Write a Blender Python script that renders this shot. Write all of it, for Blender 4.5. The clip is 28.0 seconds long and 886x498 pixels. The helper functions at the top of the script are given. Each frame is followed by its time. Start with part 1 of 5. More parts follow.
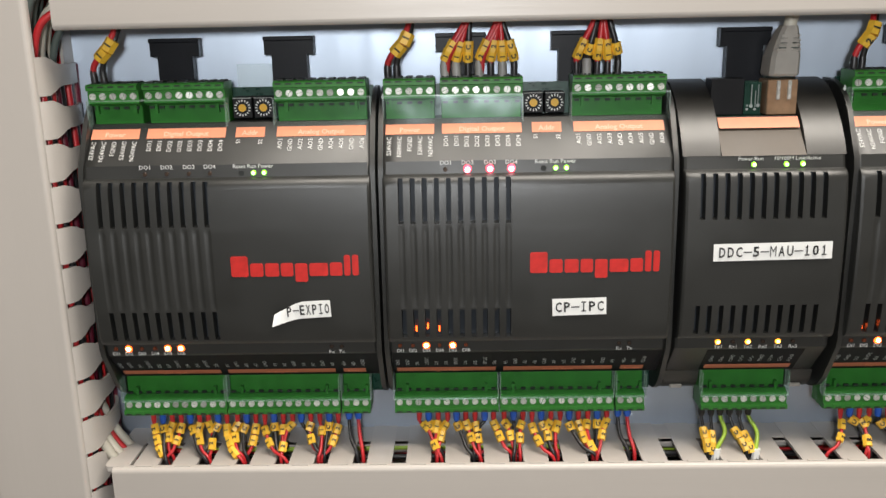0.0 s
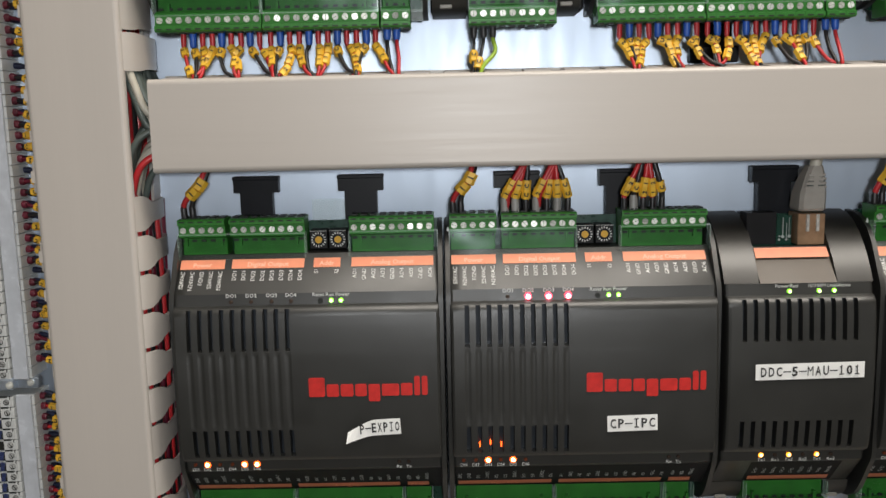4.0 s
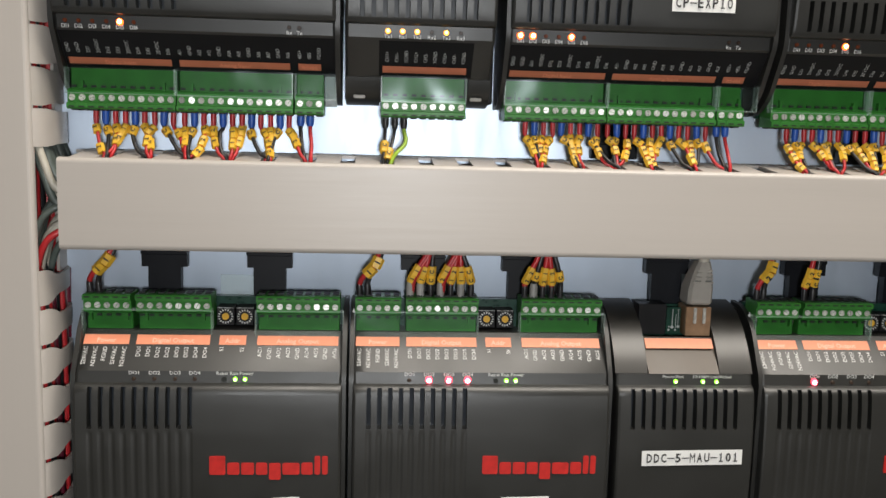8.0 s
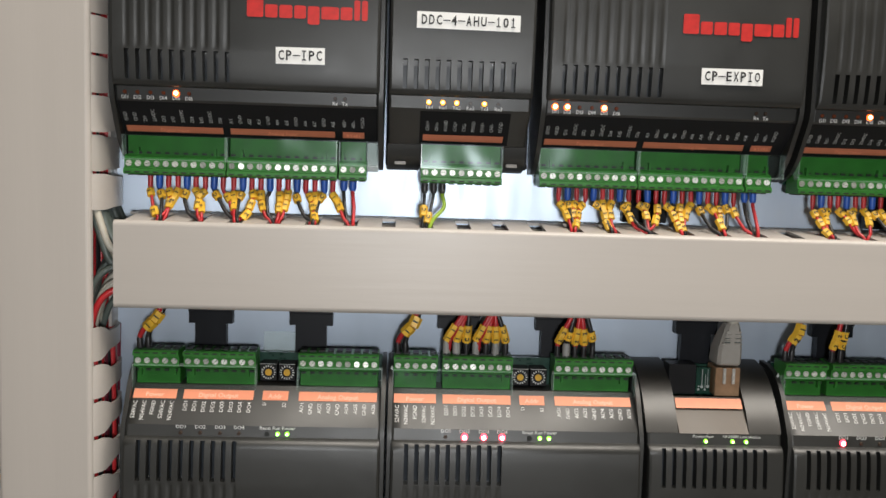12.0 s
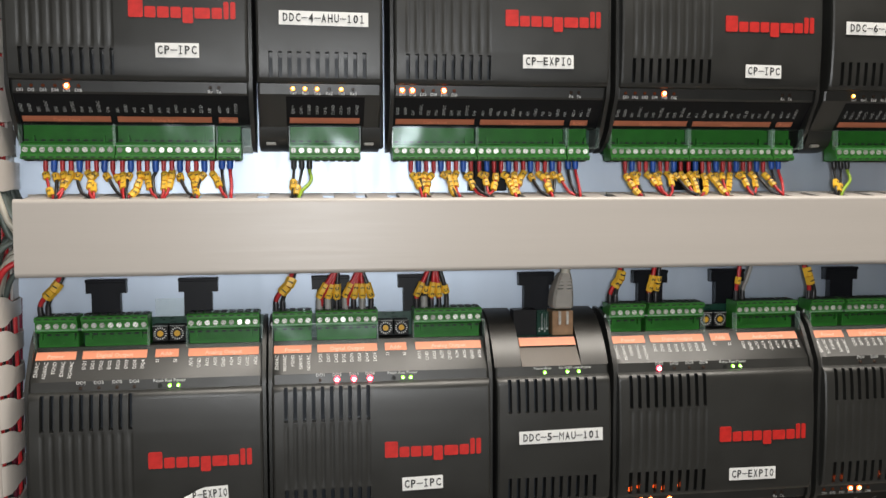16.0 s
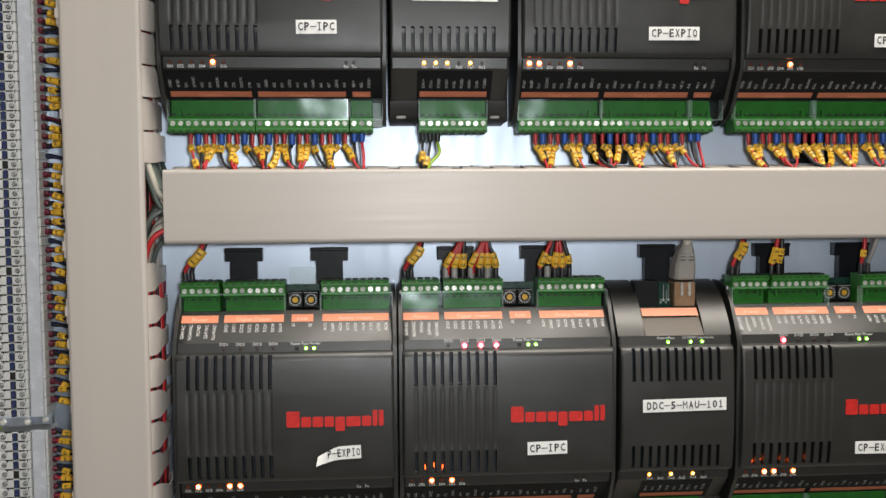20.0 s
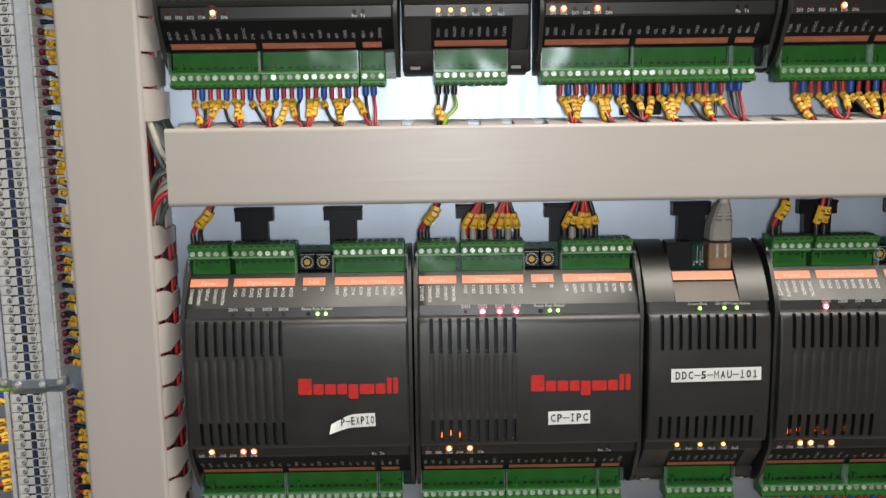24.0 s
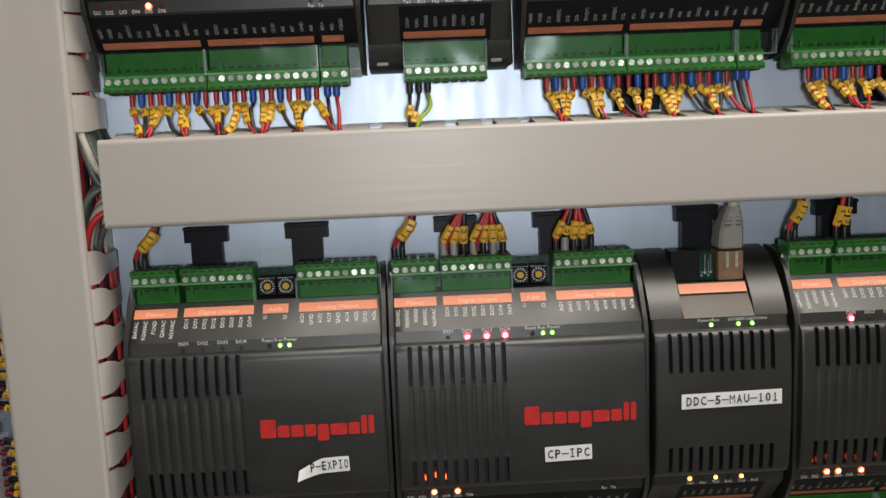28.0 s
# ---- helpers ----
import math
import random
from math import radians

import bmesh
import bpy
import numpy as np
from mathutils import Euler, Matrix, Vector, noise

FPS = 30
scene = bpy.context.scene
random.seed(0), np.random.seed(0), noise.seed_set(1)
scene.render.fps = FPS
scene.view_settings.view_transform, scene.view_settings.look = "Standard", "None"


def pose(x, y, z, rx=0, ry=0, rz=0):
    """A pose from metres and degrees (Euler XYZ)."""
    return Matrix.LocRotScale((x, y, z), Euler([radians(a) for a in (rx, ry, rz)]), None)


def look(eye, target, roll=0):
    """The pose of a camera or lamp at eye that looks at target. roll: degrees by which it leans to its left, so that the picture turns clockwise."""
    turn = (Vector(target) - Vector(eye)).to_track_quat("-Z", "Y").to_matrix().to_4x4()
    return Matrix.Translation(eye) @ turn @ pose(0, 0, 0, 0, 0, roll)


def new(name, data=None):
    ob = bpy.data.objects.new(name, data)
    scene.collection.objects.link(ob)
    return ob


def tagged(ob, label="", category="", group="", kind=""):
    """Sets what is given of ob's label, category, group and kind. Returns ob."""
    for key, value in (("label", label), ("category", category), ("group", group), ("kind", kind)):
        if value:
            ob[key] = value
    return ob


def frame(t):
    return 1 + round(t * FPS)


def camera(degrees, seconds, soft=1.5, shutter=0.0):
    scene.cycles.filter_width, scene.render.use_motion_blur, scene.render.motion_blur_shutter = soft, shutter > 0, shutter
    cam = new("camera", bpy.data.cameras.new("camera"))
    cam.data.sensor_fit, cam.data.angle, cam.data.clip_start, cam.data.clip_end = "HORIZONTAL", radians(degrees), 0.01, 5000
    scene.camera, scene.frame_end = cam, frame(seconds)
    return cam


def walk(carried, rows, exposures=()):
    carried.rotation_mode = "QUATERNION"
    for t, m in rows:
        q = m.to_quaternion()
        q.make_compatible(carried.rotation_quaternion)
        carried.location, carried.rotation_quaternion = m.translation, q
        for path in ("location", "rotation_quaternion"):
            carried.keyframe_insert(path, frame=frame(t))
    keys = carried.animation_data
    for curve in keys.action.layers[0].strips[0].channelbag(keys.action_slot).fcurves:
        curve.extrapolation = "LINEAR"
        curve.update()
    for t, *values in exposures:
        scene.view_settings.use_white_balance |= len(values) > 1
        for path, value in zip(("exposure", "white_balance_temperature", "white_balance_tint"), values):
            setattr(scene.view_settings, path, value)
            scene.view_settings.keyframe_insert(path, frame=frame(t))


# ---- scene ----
cam = camera(53.0, 28.0)
PATH = [
    (0, (0.1082, -0.4810, 1.4411), (0.0615, 1.4538, 0.9368), -1.17),
    (0.5, (0.0999, -0.4780, 1.4425), (0.0453, 1.4555, 0.9340), -1.30),
    (1, (0.0935, -0.4686, 1.4381), (-0.0129, 1.4621, 0.9270), -1.64),
    (1.5, (0.0892, -0.4606, 1.4345), (-0.0136, 1.4723, 0.9311), -1.53),
    (2, (0.0861, -0.4627, 1.4484), (-0.0030, 1.4753, 0.9627), -1.55),
    (2.5, (0.0872, -0.4775, 1.4494), (-0.0060, 1.4615, 0.9682), -1.56),
    (3, (0.0797, -0.5075, 1.4595), (-0.0060, 1.4434, 1.0275), -1.45),
    (3.5, (0.0768, -0.5141, 1.4659), (0.0066, 1.4500, 1.0948), -1.31),
    (5.5, (0.0563, -0.5127, 1.4686), (0.3282, 1.4598, 1.2805), 0.50),
    (6, (0.0644, -0.5053, 1.5011), (0.4173, 1.4365, 1.1775), 2.30),
    (6.5, (0.0596, -0.5089, 1.5079), (0.4188, 1.4309, 1.1790), 2.48),
    (7, (0.0941, -0.5019, 1.4784), (0.4347, 1.4519, 1.2198), 2.14),
    (7.5, (0.0989, -0.5229, 1.5021), (0.2981, 1.4397, 1.1721), 1.81),
    (8, (0.0822, -0.5227, 1.5060), (0.2297, 1.4524, 1.2284), 1.52),
    (8.5, (0.0761, -0.5039, 1.5152), (0.2079, 1.4710, 1.2285), 1.40),
    (9, (0.0530, -0.5106, 1.5198), (0.1725, 1.4749, 1.3114), 1.34),
    (9.5, (0.0368, -0.5164, 1.5177), (0.1473, 1.4696, 1.3093), 1.34),
    (10, (0.0325, -0.5185, 1.5144), (0.1437, 1.4681, 1.3117), 1.30),
    (10.5, (0.0131, -0.5103, 1.5121), (0.1191, 1.4768, 1.3113), 1.27),
    (11, (0.0175, -0.5203, 1.5175), (0.1254, 1.4674, 1.3240), 1.74),
    (11.5, (0.0250, -0.5193, 1.5169), (0.1417, 1.4680, 1.3249), 1.80),
    (12, (0.0729, -0.5382, 1.5198), (0.1690, 1.4503, 1.3279), 1.81),
    (12.5, (0.1274, -0.5821, 1.5125), (0.0352, 1.4037, 1.2934), 1.38),
    (14.5, (0.1071, -0.6027, 1.4723), (0.0253, 1.3949, 1.4176), 1.55),
    (15, (0.0752, -0.5840, 1.5010), (0.1557, 1.4092, 1.3563), 0.37),
    (15.5, (0.0826, -0.6010, 1.5021), (0.2668, 1.3857, 1.3640), -0.00),
    (16, (0.0955, -0.6199, 1.4885), (0.3893, 1.3542, 1.3605), -0.20),
    (16.5, (0.1239, -0.6024, 1.4854), (0.4548, 1.3658, 1.3560), -0.11),
    (17, (0.1590, -0.5878, 1.4856), (0.5167, 1.3776, 1.3888), -0.31),
    (17.5, (0.1358, -0.5887, 1.5014), (0.4900, 1.3774, 1.4052), -0.24),
    (18, (0.0943, -0.5960, 1.5279), (0.3596, 1.3850, 1.4546), -0.21),
    (18.5, (0.0601, -0.6055, 1.5121), (0.2157, 1.3858, 1.4092), -0.29),
    (19, (0.0537, -0.6263, 1.4830), (0.2012, 1.3647, 1.3648), -0.19),
    (19.5, (0.0619, -0.6205, 1.4663), (0.2245, 1.3697, 1.3541), -0.23),
    (20, (0.0586, -0.6315, 1.4696), (0.1945, 1.3600, 1.3445), -0.32),
    (20.5, (0.0597, -0.6466, 1.4669), (0.0834, 1.3469, 1.3080), -0.36),
    (21, (0.0801, -0.6360, 1.4655), (0.1237, 1.3543, 1.2740), -0.32),
    (21.5, (0.1166, -0.6218, 1.4756), (0.1806, 1.3685, 1.2899), -0.84),
    (23.5, (0.1073, -0.5989, 1.4942), (0.1062, 1.3798, 1.2029), -0.90),
    (24, (0.0832, -0.5991, 1.4949), (0.0966, 1.3763, 1.1827), -0.76),
    (24.5, (0.0499, -0.6162, 1.4916), (0.0669, 1.3616, 1.1950), -0.77),
    (25, (0.0096, -0.6236, 1.4862), (0.0284, 1.3540, 1.1884), -0.71),
    (25.5, (0.0185, -0.5916, 1.4948), (0.0471, 1.3881, 1.2120), -0.71),
    (26, (0.0219, -0.5561, 1.4879), (0.0516, 1.4228, 1.1996), -0.62),
    (26.5, (0.0227, -0.5407, 1.4909), (0.0475, 1.4344, 1.1772), -0.63),
    (27, (0.0334, -0.5300, 1.4865), (0.0736, 1.4467, 1.1844), -0.57),
    (27.5, (0.0582, -0.5360, 1.4890), (0.0979, 1.4398, 1.1815), -1.59),
    (28, (0.0857, -0.5363, 1.4900), (0.1432, 1.4412, 1.1960), -2.32),
]
walk(cam, [(t, look(eye, target, roll)) for t, eye, target, roll in PATH],
     [(0.0, 0.25), (1.0, 0.33), (2.0, 0.05), (3.0, -0.18), (3.5, -0.18), (5.5, -0.05), (8.0, -0.08), (9.0, -0.22), (10.0, -0.08), (12.5, -0.10), (14.5, -0.05), (16.0, -0.03), (17.0, 0.05), (18.0, 0.13), (19.0, 0.15), (20.0, -0.02), (21.0, -0.05), (26.0, -0.10), (27.0, -0.22), (28.0, -0.38)])

# ---- light and surroundings ----
world = bpy.data.worlds.new("World")
scene.world = world
world.use_nodes = True
world.node_tree.nodes["Background"].inputs[0].default_value = (0.8, 0.88, 1.0, 1)
world.node_tree.nodes["Background"].inputs[1].default_value = 0.02


def lamp(name, kind, m, power, size, colour=(1, 1, 1)):
    data = bpy.data.lights.new(name, kind)
    data.energy, data.color = power, colour
    if kind == "AREA":
        data.shape, data.size, data.size_y = "RECTANGLE", size[0], size[1]
    else:
        data.shadow_soft_size = size
    ob = new(name, data)
    ob.matrix_world = m
    return ob


# the torch beside the lens, here standing still behind the camera's path
lamp("torch", "POINT", pose(0.105, -0.69, 1.495), 7.8, 0.026, (0.965, 0.985, 1.0))
# unseen ceiling light, added and sized for the sheen on upward slopes
lamp("sheen_light", "AREA", pose(0.60, -0.56, 2.70), 40.0, (1.2, 0.66), (1.0, 0.925, 0.83))

# ---- materials ----


def mat(name, colour, rough=0.5, metal=0.0, vary=0.12, scale=60.0, bump=0.0, bump_scale=900.0, rough_vary=0.1, coat=0.0, random=0.0, stretch=(1, 1, 1), spec=0.5, brushed=0.0):
    m = bpy.data.materials.new(name)
    m.use_nodes = True
    n, l = m.node_tree.nodes, m.node_tree.links
    b = n["Principled BSDF"]
    b.inputs["Metallic"].default_value = metal
    b.inputs["Coat Weight"].default_value = coat
    b.inputs["Specular IOR Level"].default_value = spec
    tc, mp = n.new("ShaderNodeTexCoord"), n.new("ShaderNodeMapping")
    mp.inputs["Scale"].default_value = stretch
    l.new(tc.outputs["Object"], mp.inputs["Vector"])
    big, fine = n.new("ShaderNodeTexNoise"), n.new("ShaderNodeTexNoise")
    big.inputs["Scale"].default_value, big.inputs["Detail"].default_value = scale, 4
    fine.inputs["Scale"].default_value, fine.inputs["Detail"].default_value = bump_scale, 2
    l.new(mp.outputs[0], big.inputs["Vector"]), l.new(mp.outputs[0], fine.inputs["Vector"])
    ramp = n.new("ShaderNodeMapRange")
    ramp.inputs["From Min"].default_value, ramp.inputs["From Max"].default_value = 0.3, 0.7
    ramp.inputs["To Min"].default_value, ramp.inputs["To Max"].default_value = 1 - vary, 1 + vary
    l.new(big.outputs["Fac"], ramp.inputs["Value"])
    val = ramp.outputs[0]
    if random:
        info, rr, mul = n.new("ShaderNodeObjectInfo"), n.new("ShaderNodeMapRange"), n.new("ShaderNodeMath")
        rr.inputs["To Min"].default_value, rr.inputs["To Max"].default_value = 1 - random, 1 + random
        mul.operation = "MULTIPLY"
        l.new(info.outputs["Random"], rr.inputs["Value"]), l.new(rr.outputs[0], mul.inputs[0]), l.new(val, mul.inputs[1])
        val = mul.outputs[0]
    sc = n.new("ShaderNodeVectorMath")
    sc.operation = "SCALE"
    sc.inputs[0].default_value = colour
    l.new(val, sc.inputs["Scale"])
    l.new(sc.outputs[0], b.inputs["Base Color"])
    rm = n.new("ShaderNodeMapRange")
    rm.inputs["To Min"].default_value, rm.inputs["To Max"].default_value = max(0.03, rough - rough_vary), min(1, rough + rough_vary)
    l.new(fine.outputs["Fac"] if bump_scale < 400 else big.outputs["Fac"], rm.inputs["Value"])
    l.new(rm.outputs[0], b.inputs["Roughness"])
    if brushed:
        tg = n.new("ShaderNodeTangent")
        tg.direction_type, tg.axis = "RADIAL", "Z"
        b.inputs["Anisotropic"].default_value = brushed
        b.inputs["Anisotropic Rotation"].default_value = 0.0
        l.new(tg.outputs[0], b.inputs["Tangent"])
    if bump:
        bp = n.new("ShaderNodeBump")
        bp.inputs["Strength"].default_value, bp.inputs["Distance"].default_value = bump, 0.0004
        l.new(fine.outputs["Fac"], bp.inputs["Height"])
        l.new(bp.outputs[0], b.inputs["Normal"])
    return m


def glow(name, colour, strength):
    m = bpy.data.materials.new(name)
    m.use_nodes = True
    b = m.node_tree.nodes["Principled BSDF"]
    b.inputs["Base Color"].default_value = (*colour, 1)
    b.inputs["Emission Color"].default_value = (*colour, 1)
    b.inputs["Emission Strength"].default_value = strength
    return m


M = dict(
    duct=mat("grey_pvc", (0.445, 0.410, 0.376), 0.39, vary=0.07, scale=18, bump=0.14, bump_scale=380, rough_vary=0.06, stretch=(0.05, 1, 1)),
    duct_up=mat("grey_pvc_upright", (0.445, 0.410, 0.376), 0.39, vary=0.07, scale=18, bump=0.14, bump_scale=380, rough_vary=0.06, stretch=(1, 1, 0.05)),
    plate=mat("zinc_plate", (0.49, 0.56, 0.66), 0.44, 0.78, vary=0.16, scale=12, bump=0.12, bump_scale=120, rough_vary=0.08, stretch=(1, 1, 0.25), brushed=0.62),
    body=mat("dark_grey_plastic", (0.0186, 0.0188, 0.0172), 0.42, vary=0.1, scale=45, bump=0.16, bump_scale=2600, spec=0.66),
    satin=mat("satin_grey_plastic", (0.024, 0.0225, 0.0195), 0.37, vary=0.1, scale=45, bump=0.04, bump_scale=2600, rough_vary=0.04, spec=0.65),
    # the body's plastic with the ledge's warm sheen put into the colour
    ledge=mat("warm_sheen_plastic", (0.070, 0.054, 0.040), 0.38, vary=0.1, scale=45, bump=0.05, bump_scale=2600, spec=0.34),
    panel=mat("black_film", (0.008, 0.008, 0.009), 0.55, vary=0.15, scale=80, spec=0.15),
    gap=mat("black_plastic", (0.009, 0.009, 0.010), 0.5, vary=0.2, scale=60, spec=0.25),
    # bluish shade inside the vent slots, put in as a colour
    vent=mat("slot_shade_slate", (0.021, 0.026, 0.033), 0.36, vary=0.2, scale=60, spec=0.4),
    loom=mat("grey_green_cable", (0.075, 0.092, 0.082), 0.42, vary=0.12, scale=120, random=0.3),
    pale=mat("pale_grey_cable", (0.46, 0.43, 0.36), 0.42, vary=0.08, scale=120, random=0.12),
    clip=mat("black_nylon", (0.007, 0.008, 0.011), 0.45, vary=0.2, scale=80, bump=0.1, spec=0.22),
    green=mat("green_plastic", (0.034, 0.175, 0.028), 0.42, vary=0.12, scale=120, random=0.06, spec=0.35),
    green_dark=mat("green_header", (0.026, 0.155, 0.020), 0.45, vary=0.15, scale=120, spec=0.3),
    board=mat("circuit_board", (0.008, 0.045, 0.030), 0.3, vary=0.3, scale=300),
    steel=mat("screw_steel", (0.66, 0.66, 0.62), 0.42, 0.45, vary=0.25, scale=500, random=0.3),
    head=mat("plated_screw", (0.50, 0.50, 0.49), 0.4, 0.35, vary=0.2, scale=400, random=0.2),
    hole=mat("dark_hole", (0.01, 0.012, 0.01), 0.6),
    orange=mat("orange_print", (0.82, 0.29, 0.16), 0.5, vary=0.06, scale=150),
    # duller orange for the bars on the lower panels
    orange_dull=mat("dull_orange_print", (0.50, 0.155, 0.08), 0.5, vary=0.06, scale=150),
    bar_ink=mat("pale_orange_print", (0.92, 0.51, 0.36), 0.55, vary=0.1, scale=400),
    ink=mat("white_print", (0.72, 0.72, 0.70), 0.6, vary=0.1, scale=400),
    ink_dim=mat("dim_white_print", (0.42, 0.43, 0.42), 0.6, vary=0.2, scale=400),
    ink_black=mat("black_print", (0.02, 0.02, 0.02), 0.6),
    red_mark=mat("red_print", (0.50, 0.016, 0.012), 0.5, vary=0.2, scale=200),
    sticker=mat("white_label_tape", (0.80, 0.80, 0.78), 0.35, vary=0.03, scale=100),
    yellow=mat("yellow_marker", (0.85, 0.50, 0.045), 0.42, vary=0.1, scale=300, random=0.12),
    red=mat("red_insulation", (0.48, 0.022, 0.026), 0.38, vary=0.1, scale=200, random=0.15),
    black=mat("black_insulation", (0.016, 0.015, 0.016), 0.38, vary=0.2, scale=200),
    blue=mat("blue_ferrule", (0.015, 0.095, 0.46), 0.4, vary=0.1, scale=300, random=0.1),
    grey=mat("grey_cable", (0.33, 0.32, 0.30), 0.45, vary=0.12, scale=120, random=0.15),
    navy=mat("navy_insulation", (0.018, 0.022, 0.050), 0.42, vary=0.2, scale=200, random=0.3),
    dark_grey=mat("dark_grey_cable", (0.045, 0.056, 0.052), 0.45, vary=0.15, scale=120, random=0.3),
    greenyellow=mat("green_yellow_insulation", (0.30, 0.46, 0.04), 0.4, vary=0.2, scale=400),
    sleeve=mat("white_sleeve", (0.78, 0.77, 0.74), 0.45, vary=0.06, scale=200),
    maroon=mat("dark_red_ferrule", (0.115, 0.008, 0.022), 0.42, vary=0.15, scale=300, random=0.3),
    term=mat("grey_terminal", (0.60, 0.61, 0.60), 0.42, vary=0.07, scale=200, random=0.06),
    bridge=mat("blue_black_jumper", (0.022, 0.034, 0.105), 0.45, vary=0.3, scale=300),
    strip=mat("clear_grey_carrier", (0.56, 0.585, 0.63), 0.25, vary=0.08, scale=150),
    zinc=mat("bright_zinc", (0.46, 0.52, 0.60), 0.34, 0.7, vary=0.15, scale=200),
    copper=mat("tinned_shield", (0.40, 0.25, 0.15), 0.32, 0.5, vary=0.15, scale=200),
    boot=mat("grey_boot", (0.36, 0.335, 0.30), 0.45, vary=0.06, scale=150),
    dial=mat("yellow_rotor", (0.75, 0.42, 0.03), 0.45),
    breaker=mat("light_grey_plastic", (0.21, 0.225, 0.25), 0.4, vary=0.05, scale=100),
    wall=mat("painted_wall", (0.36, 0.35, 0.335), 0.7, vary=0.05, scale=3),
    floor=mat("grey_floor_paint", (0.42, 0.41, 0.39), 0.5, vary=0.15, scale=4),
    led_off=mat("led_lens", (0.050, 0.034, 0.026), 0.25),
    led_amber_off=mat("amber_led_lens", (0.15, 0.040, 0.018), 0.25),
    led_red=glow("led_red", (1.0, 0.045, 0.075), 5.0),
    led_green=glow("led_green", (0.22, 0.85, 0.03), 2.6),
    led_orange=glow("led_orange", (1.0, 0.11, 0.012), 5.0),
    led_amber=glow("led_amber", (1.0, 0.34, 0.02), 3.2),
    core_amber=glow("amber_light_core", (1.0, 0.72, 0.25), 5.0),
    core_red=glow("red_light_core", (1.0, 0.50, 0.58), 9.0),
    core_green=glow("green_light_core", (0.75, 1.0, 0.45), 4.0),
    core_orange=glow("orange_light_core", (1.0, 0.66, 0.34), 9.0),
)
clear = bpy.data.materials.new("clear_film")
clear.use_nodes = True
_n, _l = clear.node_tree.nodes, clear.node_tree.links
_n.remove(_n["Principled BSDF"])
_tr, _gl, _mx, _fr = _n.new("ShaderNodeBsdfTransparent"), _n.new("ShaderNodeBsdfGlossy"), _n.new("ShaderNodeMixShader"), _n.new("ShaderNodeFresnel")
_nz, _bp = _n.new("ShaderNodeTexNoise"), _n.new("ShaderNodeBump")
_tr.inputs["Color"].default_value = (0.93, 0.98, 0.96, 1)
_gl.inputs["Roughness"].default_value = 0.19
_gl.inputs["Color"].default_value = (0.86, 0.96, 1.0, 1)
_fr.inputs["IOR"].default_value = 1.17
_nz.inputs["Scale"].default_value, _bp.inputs["Strength"].default_value, _bp.inputs["Distance"].default_value = 34.0, 0.36, 0.004
_ps = _n.new("ShaderNodeNewGeometry")
_nz.inputs["Detail"].default_value = 1.0
_l.new(_ps.outputs["Position"], _nz.inputs["Vector"])
_l.new(_nz.outputs["Fac"], _bp.inputs["Height"]), _l.new(_bp.outputs[0], _gl.inputs["Normal"])
_l.new(_fr.outputs[0], _mx.inputs[0]), _l.new(_tr.outputs[0], _mx.inputs[1]), _l.new(_gl.outputs[0], _mx.inputs[2])
_l.new(_mx.outputs[0], _n["Material Output"].inputs["Surface"])
M["clear"] = clear
# pale tint that stands for glints and reflections on clear plastic
edge = bpy.data.materials.new("clear_glint")
edge.use_nodes = True
edge.node_tree.nodes["Principled BSDF"].inputs["Base Color"].default_value = (0.62, 0.74, 0.70, 1)
edge.node_tree.nodes["Principled BSDF"].inputs["Roughness"].default_value = 0.2
edge.node_tree.nodes["Principled BSDF"].inputs["Alpha"].default_value = 0.20
M["clear_glint"] = edge

# ---- mesh building ----


